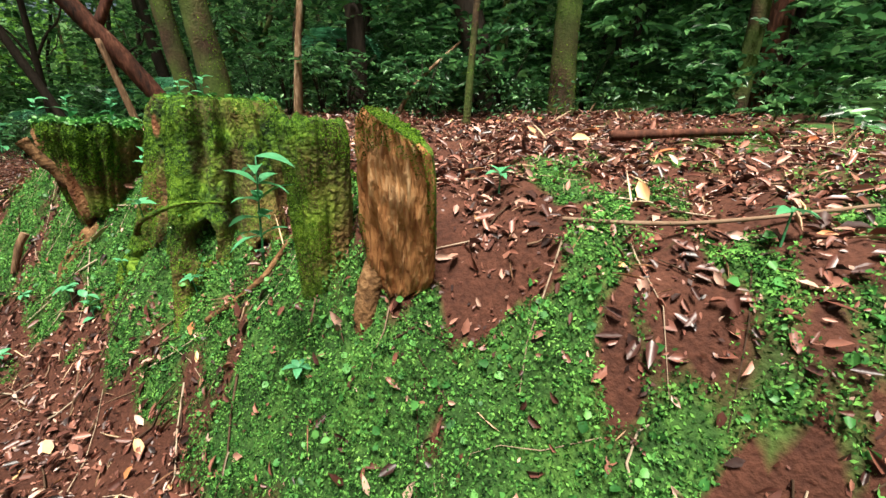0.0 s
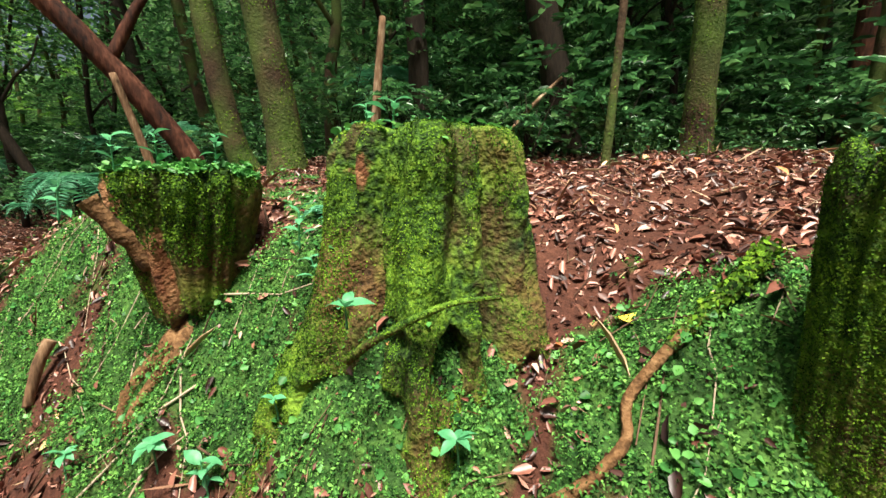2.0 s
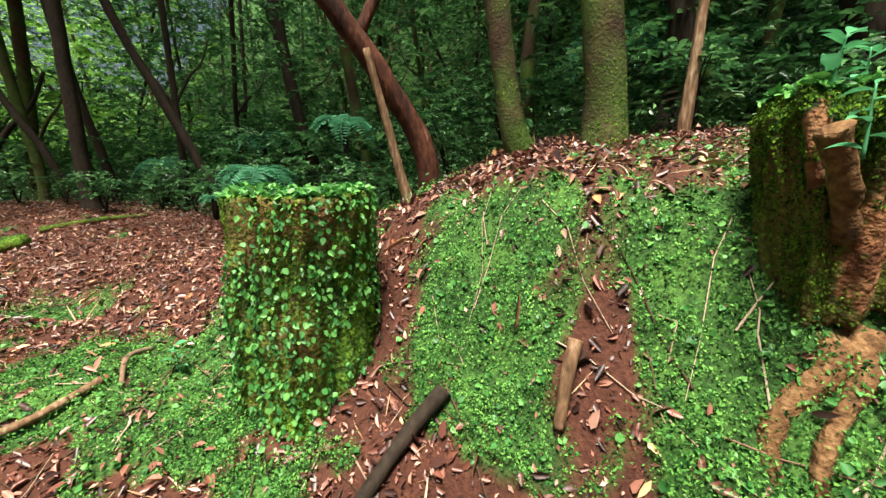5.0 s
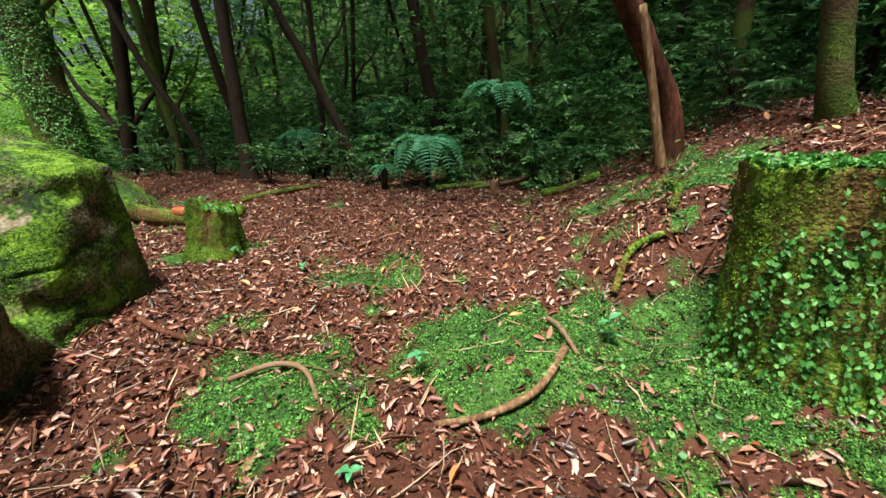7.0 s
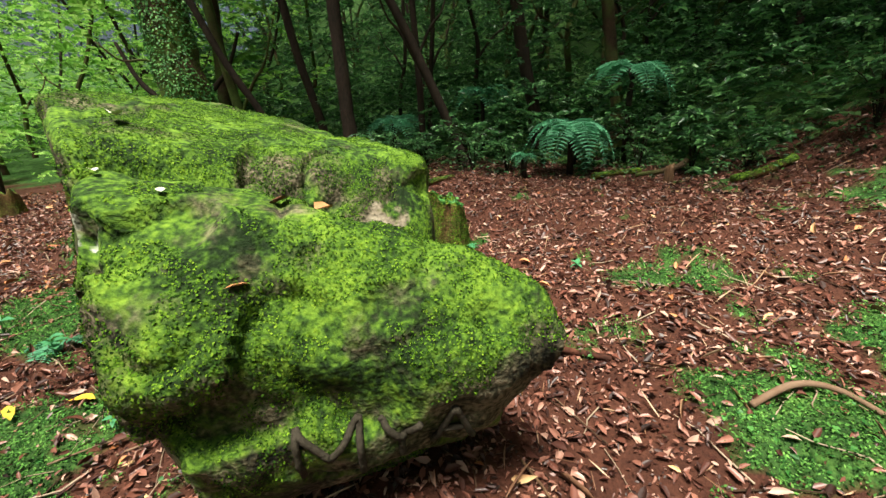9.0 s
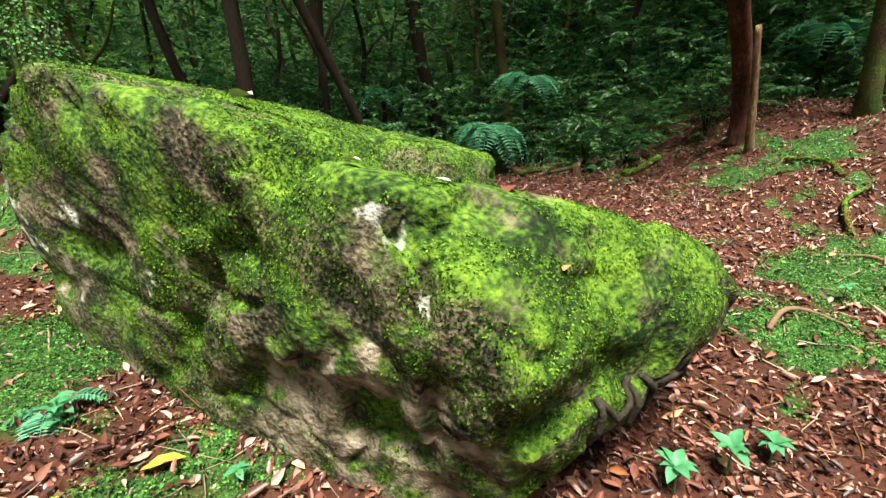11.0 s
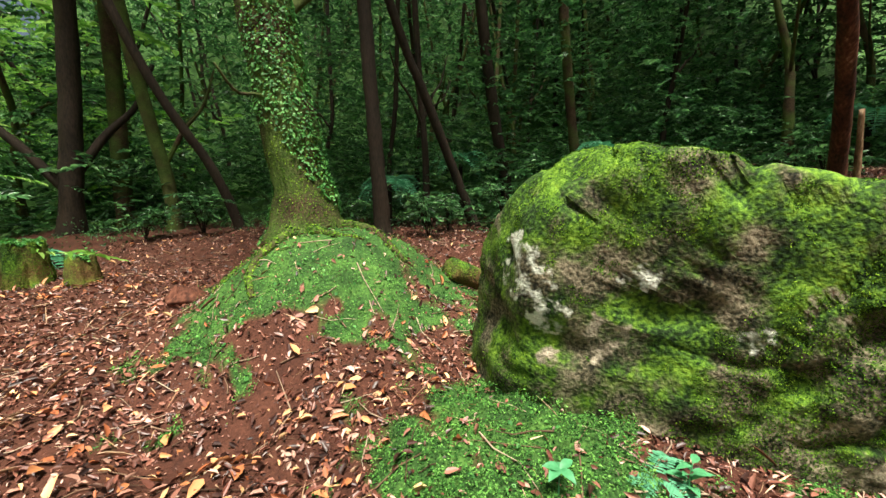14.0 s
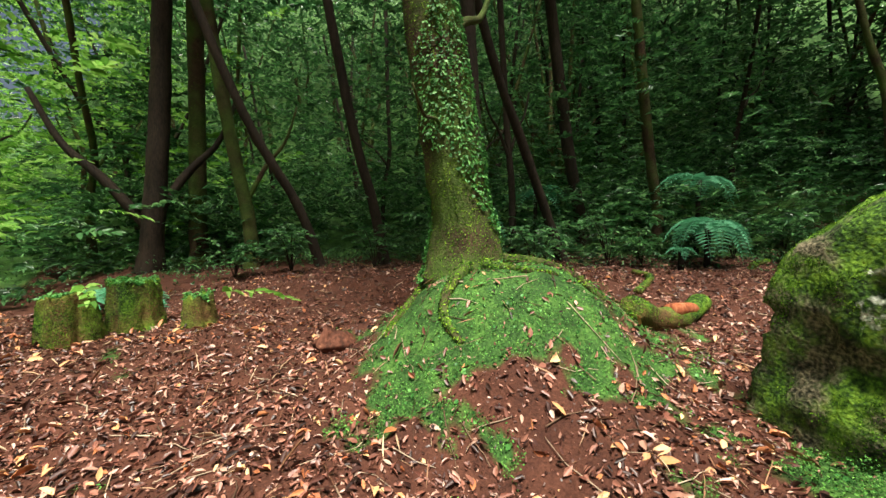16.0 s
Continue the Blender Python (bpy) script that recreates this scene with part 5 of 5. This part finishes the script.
for k, (x, y, tall, n, s) in enumerate(((-1.44, 2.38, 0.14, 8, 0.9), (-1.62, 2.55, 0.12, 8, 0.9), (-1.2, 2.3, 0.1, 6, 0.6), (-0.75, 1.9, 0.1, 6, 0.7), (-1.95, 2.72, 0.1, 6, 0.7), (0.54, 1.31, 0.08, 6, 0.8), (1.05, 0.6, 0.1, 7, 0.8),
                                        (-8.87, 5.5, 0.13, 9, 1.1), (-9.32, 5.78, 0.1, 5, 1.0), (-8.3, 4.95, 0.08, 6, 0.7), (-4.75, 4.3, 0.1, 7, 0.8), (-6.5, 4.0, 0.1, 9, 0.9), (-6.75, 4.05, 0.12, 9, 1.0), (-5.05, 3.75, 0.06, 5, 0.8),
                                        (-3.75, 4.3, 0.15, 7, 1.0), (-4.1, 3.3, 0.12, 9, 1.0), (-3.8, 3.15, 0.14, 9, 1.0), (-6.3, 6.4, 0.1, 8, 0.7), (-7.0, 4.1, 0.1, 8, 0.9), (-7.2, 4.0, 0.08, 8, 0.8), (-5.6, 5.9, 0.05, 5, 0.8), (-0.25, 1.15, 0.06, 6, 0.7), (-2.0, 2.5, 0.08, 6, 0.8), (-7.6, 8.0, 0.1, 7, 0.9))):
    herb(x, y, gz1(x, y), tall, n, "small green seedling herb on the forest floor", 710 + k, HERB_LEAF, s)
for k, (x, y, z) in enumerate(((-1.72, 2.9, 1.5), (-1.6, 2.98, 1.52), (-1.84, 2.74, 1.36), (-1.4, 3.02, 1.53), (-1.1, 2.55, 1.25), (-1.05, 2.45, 1.1), (-1.0, 2.3, 0.98), (-0.85, 2.5, 1.62), (-0.75, 2.55, 1.64))):
    herb(x, y, z, 0.13, 7, "green seedling rooted on an old stump", 740 + k, HERB_LEAF, 0.9)


# ---- shrubs along the edge of the wood ----
def shrub(x, y, tall, seed, count=380):
    z = gz1(x, y)
    ob = thing("shrub", (x, y, z - 0.03), "dark green broad-leaved shrub at the edge of the wood", "shrub", "shrubs")
    r = np.random.default_rng(seed)
    tips = []
    for k in range(7):
        a, o = r.uniform(0, math.tau), r.uniform(0.15, 0.55) * tall
        line = bend([(0, 0, 0), (math.cos(a) * o * 0.4, math.sin(a) * o * 0.4, tall * 0.55), (math.cos(a) * o, math.sin(a) * o, tall * r.uniform(0.75, 1.1))], 9)
        part("stem", *tube(line, np.linspace(0.01, 0.003, 9), 5, cap=False), mat_dark_bark, ob)
        tips += [line[q] for q in range(3, 9)]
    tips = np.array(tips)
    hub = tips[r.integers(0, len(tips), count // 9)]
    a = r.uniform(0, math.tau, len(hub))
    way = np.stack([np.cos(a), np.sin(a), r.normal(0.1, 0.2, len(hub))], -1)
    side = np.stack([-np.sin(a), np.cos(a), 0 * a], -1)
    k = np.linspace(0.15, 1, 9)[None, :, None]
    place = hub[:, None] + way[:, None] * k * 0.22 - np.array((0, 0, 0.06)) * k * k
    sign = np.where(np.arange(9) % 2, 1.0, -1.0)[None, :, None]
    turn = side[:, None] * sign * (1.1 - 0.6 * k) + way[:, None] * (0.4 + 0.7 * k)
    up = np.array((0, -0.1, 1.0)) + r.normal(0, 0.2, place.shape)
    part("foliage", *leaves(place.reshape(-1, 3), up.reshape(-1, 3), r.uniform(0.05, 0.11, place.size // 3), wide=0.42, seed=seed, turn=turn.reshape(-1, 3)), mat_foliage, ob)
    return ob


r = np.random.default_rng(800)
shrubs = [shrub(-3.0, 8.9, 0.9, 801), shrub(-6.2, 10.6, 0.7, 802), shrub(0.2, 5.2, 0.8, 803), shrub(2.6, 3.8, 0.6, 804)]
for x, y in ((-1.0, 6.6), (-3.7, 9.6), (-5.4, 9.9), (-6.9, 10.2), (-7.7, 11.4), (-8.6, 12.2), (1.2, 4.6), (-2.2, 7.8), (-2.6, 8.3), (-4.9, 9.6), (3.6, 3.3), (0.9, 4.1), (-0.5, 5.5), (-9.8, 12.8), (-10.6, 13.0), (-1.6, 6.9), (-6.4, 11.3), (-0.1, 4.9), (4.2, 3.0), (1.7, 3.9)):
    copy_thing(shrubs[int(r.integers(0, 4))], pose(x, y, gz1(x, y) - 0.03, 0, 0, r.uniform(0, 360)))


# ---- logs, sticks and roots on the ground ----
def stick(name, pts, r0, r1, mat, label, category="stick", group="fallen wood", rough_=0.22, moss=0, lift=0.0, sides=9):
    pts = np.array([(x, y, gz1(x, y) + h + lift) for x, y, h in pts])
    ob = thing(name, pts[0], label, category, group)
    line = bend(pts, 20) - pts[0]
    v, f = tube(line, np.linspace(r0, r1, 20), sides, rough_, 10, int(abs(pts[0][0]) * 7))
    wood = part("wood", v, f, mat, ob)
    if moss:
        tufts(v, f, moss, 900 + int(abs(pts[0][1]) * 10), (0.01, 0.022), mat_moss, wood, lambda p, n: (n[:, 2] > -0.1) * smooth(0.35, 0.5, vnoise(p + pts[0], 5, 2)), "green moss")
    return ob


stick("stick", [(-2.15, 3.23, 0.12), (-2.19, 3.2, 0.1), (-2.24, 3.16, 0.02)], 0.024, 0.02, mat_pale_wood, "short pale broken stick propped on the bank")
stick("stick", [(-2.55, 3.45, 0.05), (-2.7, 3.4, 0.04), (-2.9, 3.3, 0.02)], 0.034, 0.026, mat_dark_bark, "black rotten stick on dead leaves")
stick("mossy_branch", [(0.0, 1.66, 0.07), (-0.08, 1.67, 0.06), (-0.16, 1.69, 0.05), (-0.25, 1.71, 0.03)], 0.026, 0.018, mat_stump, "mossy fallen branch leaning down the bank", moss=1200)
stick("root", [(-0.22, 1.7, 0.04), (-0.35, 1.73, 0.03), (-0.42, 1.67, 0.03), (-0.55, 1.69, 0.03), (-0.69, 1.77, 0.02)], 0.014, 0.018, mat_root, "pale exposed root on the bank")
stick("log", [(-8.15, 7.98, 0.1), (-7.75, 7.97, 0.1), (-7.1, 7.98, 0.1), (-6.7, 8.0, 0.06)], 0.12, 0.1, mat_stump, "rotten mossy log with orange wood showing", "log", moss=4000, sides=18)
stick("rotten_wood", [(-7.5, 7.95, 0.17), (-7.25, 7.94, 0.17), (-7.0, 7.95, 0.16)], 0.075, 0.06, mat_heart, "crumbling orange wood on the log", "wood")
stick("stick", [(-4.04, 4.2, 0.04), (-4.25, 4.02, 0.05), (-4.5, 3.95, 0.04), (-4.72, 3.97, 0.02)], 0.02, 0.014, mat_pale_wood, "crooked stick lying over moss")
stick("root", [(-3.98, 4.55, 0.03), (-4.0, 4.35, 0.05), (-3.97, 4.2, 0.02)], 0.015, 0.012, mat_twig, "thin brown root over the moss")
stick("root", [(-5.66, 4.36, 0.02), (-5.45, 4.38, 0.05), (-5.3, 4.32, 0.04), (-5.22, 4.15, 0.01)], 0.014, 0.012, mat_twig, "bare root curling over a mossy lump")
stick("stick", [(-6.55, 5.25, 0.03), (-6.3, 5.05, 0.03), (-5.96, 4.84, 0.02)], 0.022, 0.014, mat_red_bark, "long reddish stick among the dead leaves")
stick("stick", [(-6.6, 4.4, 0.03), (-6.55, 4.2, 0.02), (-6.6, 4.0, 0.015)], 0.005, 0.004, mat_pale_wood, "thin pale twig beside the boulder")
stick("log", [(-4.1, 8.3, 0.04), (-3.75, 8.35, 0.05), (-3.4, 8.3, 0.05)], 0.05, 0.04, mat_stump, "thin mossy log at the clearing's edge", "log", moss=1200)
stick("stick", [(-3.6, 8.1, 0.03), (-3.2, 8.0, 0.08), (-2.8, 8.2, 0.2), (-2.5, 8.4, 0.32)], 0.03, 0.045, mat_trunk, "fallen branch sloping up into the wood")
stick("log", [(-2.9, 7.3, 0.05), (-2.55, 7.25, 0.06), (-2.2, 7.2, 0.05)], 0.055, 0.05, mat_stump, "low mossy log in the clearing", "log", moss=1500)
stick("log", [(-6.9, 8.6, 0.03), (-6.3, 8.75, 0.05), (-5.9, 9.2, 0.04)], 0.05, 0.035, mat_stump, "long thin mossy log", "log", moss=1200)
stick("stick", [(1.5, 1.9, 0.05), (2.0, 1.75, 0.05), (2.6, 1.7, 0.04)], 0.03, 0.022, mat_red_bark, "fallen reddish stick on the plateau")
stick("stick", [(0.6, 0.95, 0.03), (0.9, 0.75, 0.03), (1.4, 0.6, 0.05)], 0.008, 0.006, mat_twig, "thin twig across the moss")
stick("root", [(-3.0, 4.9, 0.03), (-2.8, 5.1, 0.05), (-2.6, 5.5, 0.04)], 0.03, 0.025, mat_stump, "mossy root on the slope", moss=500)
stick("root", [(-3.55, 4.6, 0.03), (-3.35, 4.75, 0.06), (-3.1, 4.7, 0.03)], 0.022, 0.02, mat_stump, "mossy root by the stump", moss=400)

# stone and cut stub
sv, sf = stump_shape(0, 0.14, [(0, 0.16), (0.5, 0.2), (1, 0.1)], seed=21, sides=30, rows=12, flutes=3)
stone = thing("rotten_lump", (-10.27, 9.5, gz1(-10.27, 9.5) - 0.02), "lump of red-brown rotten wood on the leaves", "rotten wood")
part("lump", sv, sf, mat_red_bark, stone)
sv, sf = stump_shape(0, 0.22, [(0, 0.06), (1, 0.05)], seed=22, sides=18, rows=8, flutes=3)
stub = thing("cut_stub", (-3.39, 7.75, gz1(-3.39, 7.75) - 0.02), "small cut stub with a pale top", "stump")
part("stub", sv, sf, mat_pale_wood, stub)


# ---- single leaves that stand out ----
def fallen(x, y, z, size, mat, label, seed, mesh_wide=0.45):
    r = np.random.default_rng(seed)
    v, f = leaves([(0, 0, 0)], [(0, 0, 1.0)], size, wide=mesh_wide, fold=0.1, droop=0.1, seed=seed)
    ob = part("fallen_leaf", v, f, mat)
    ob.matrix_basis = pose(x, y, z, r.uniform(-15, 15), r.uniform(-15, 15), r.uniform(0, 360))
    return tagged(ob, label, "leaf", "fallen leaves")


def boulder_top(x, y):
    zs = np.linspace(2.0, 0.3, 400)
    d = boulder_field(np.stack([np.full(400, x), np.full(400, y), zs], -1))
    return float(zs[np.argmax(d < 0)])


fallen(-8.59, 5.13, gz1(-8.59, 5.13) + 0.03, 0.15, mat_yellow, "bright yellow leaf fallen on moss", 901)
fallen(-8.85, 5.15, gz1(-8.85, 5.15) + 0.03, 0.1, mat_yellow, "bright yellow leaf fallen on moss", 902)
fallen(-0.16, 1.98, gz1(-0.16, 1.98) + 0.05, 0.16, mat_yellow, "curled yellow leaf on the bank", 903)
fallen(-4.22, 4.54, gz1(-4.22, 4.54) + 0.03, 0.09, mat_bright_litter, "orange fallen leaf on moss", 904)
fallen(-5.45, 5.07, gz1(-5.45, 5.07) + 0.03, 0.1, mat_bright_litter, "orange-red leaf on dark soil", 905)
mat_white_leaf = material("bleached_leaf", [(0.3, (0.5, 0.5, 0.38)), (0.7, (0.75, 0.75, 0.6))], scale=8, fine=60, relief=0.1)
for k, (x, y, sz, m_, lab) in enumerate(((-8.09, 5.21, 0.15, mat_white_leaf, "bleached pale leaf on the boulder"), (-7.86, 4.6, 0.06, mat_white_leaf, "small pale leaf on the boulder"), (-7.65, 4.5, 0.05, mat_white_leaf, "small pale leaf on the boulder"), (-7.33, 4.62, 0.1, mat_litter, "brown leaf on the boulder"),
                                         (-7.28, 4.72, 0.12, mat_bright_litter, "curled red-brown leaf in the boulder's hollow"), (-7.22, 4.78, 0.11, mat_bright_litter, "curled red-brown leaf in the boulder's hollow"), (-7.16, 4.84, 0.1, mat_litter, "brown leaf in the boulder's hollow"), (-7.1, 5.0, 0.1, mat_litter, "brown leaf in the boulder's hollow"), (-7.4, 4.3, 0.06, mat_bright_litter, "small red leaf on the boulder"))):
    fallen(x, y, boulder_top(x, y) + 0.02, sz, m_, lab, 910 + k)
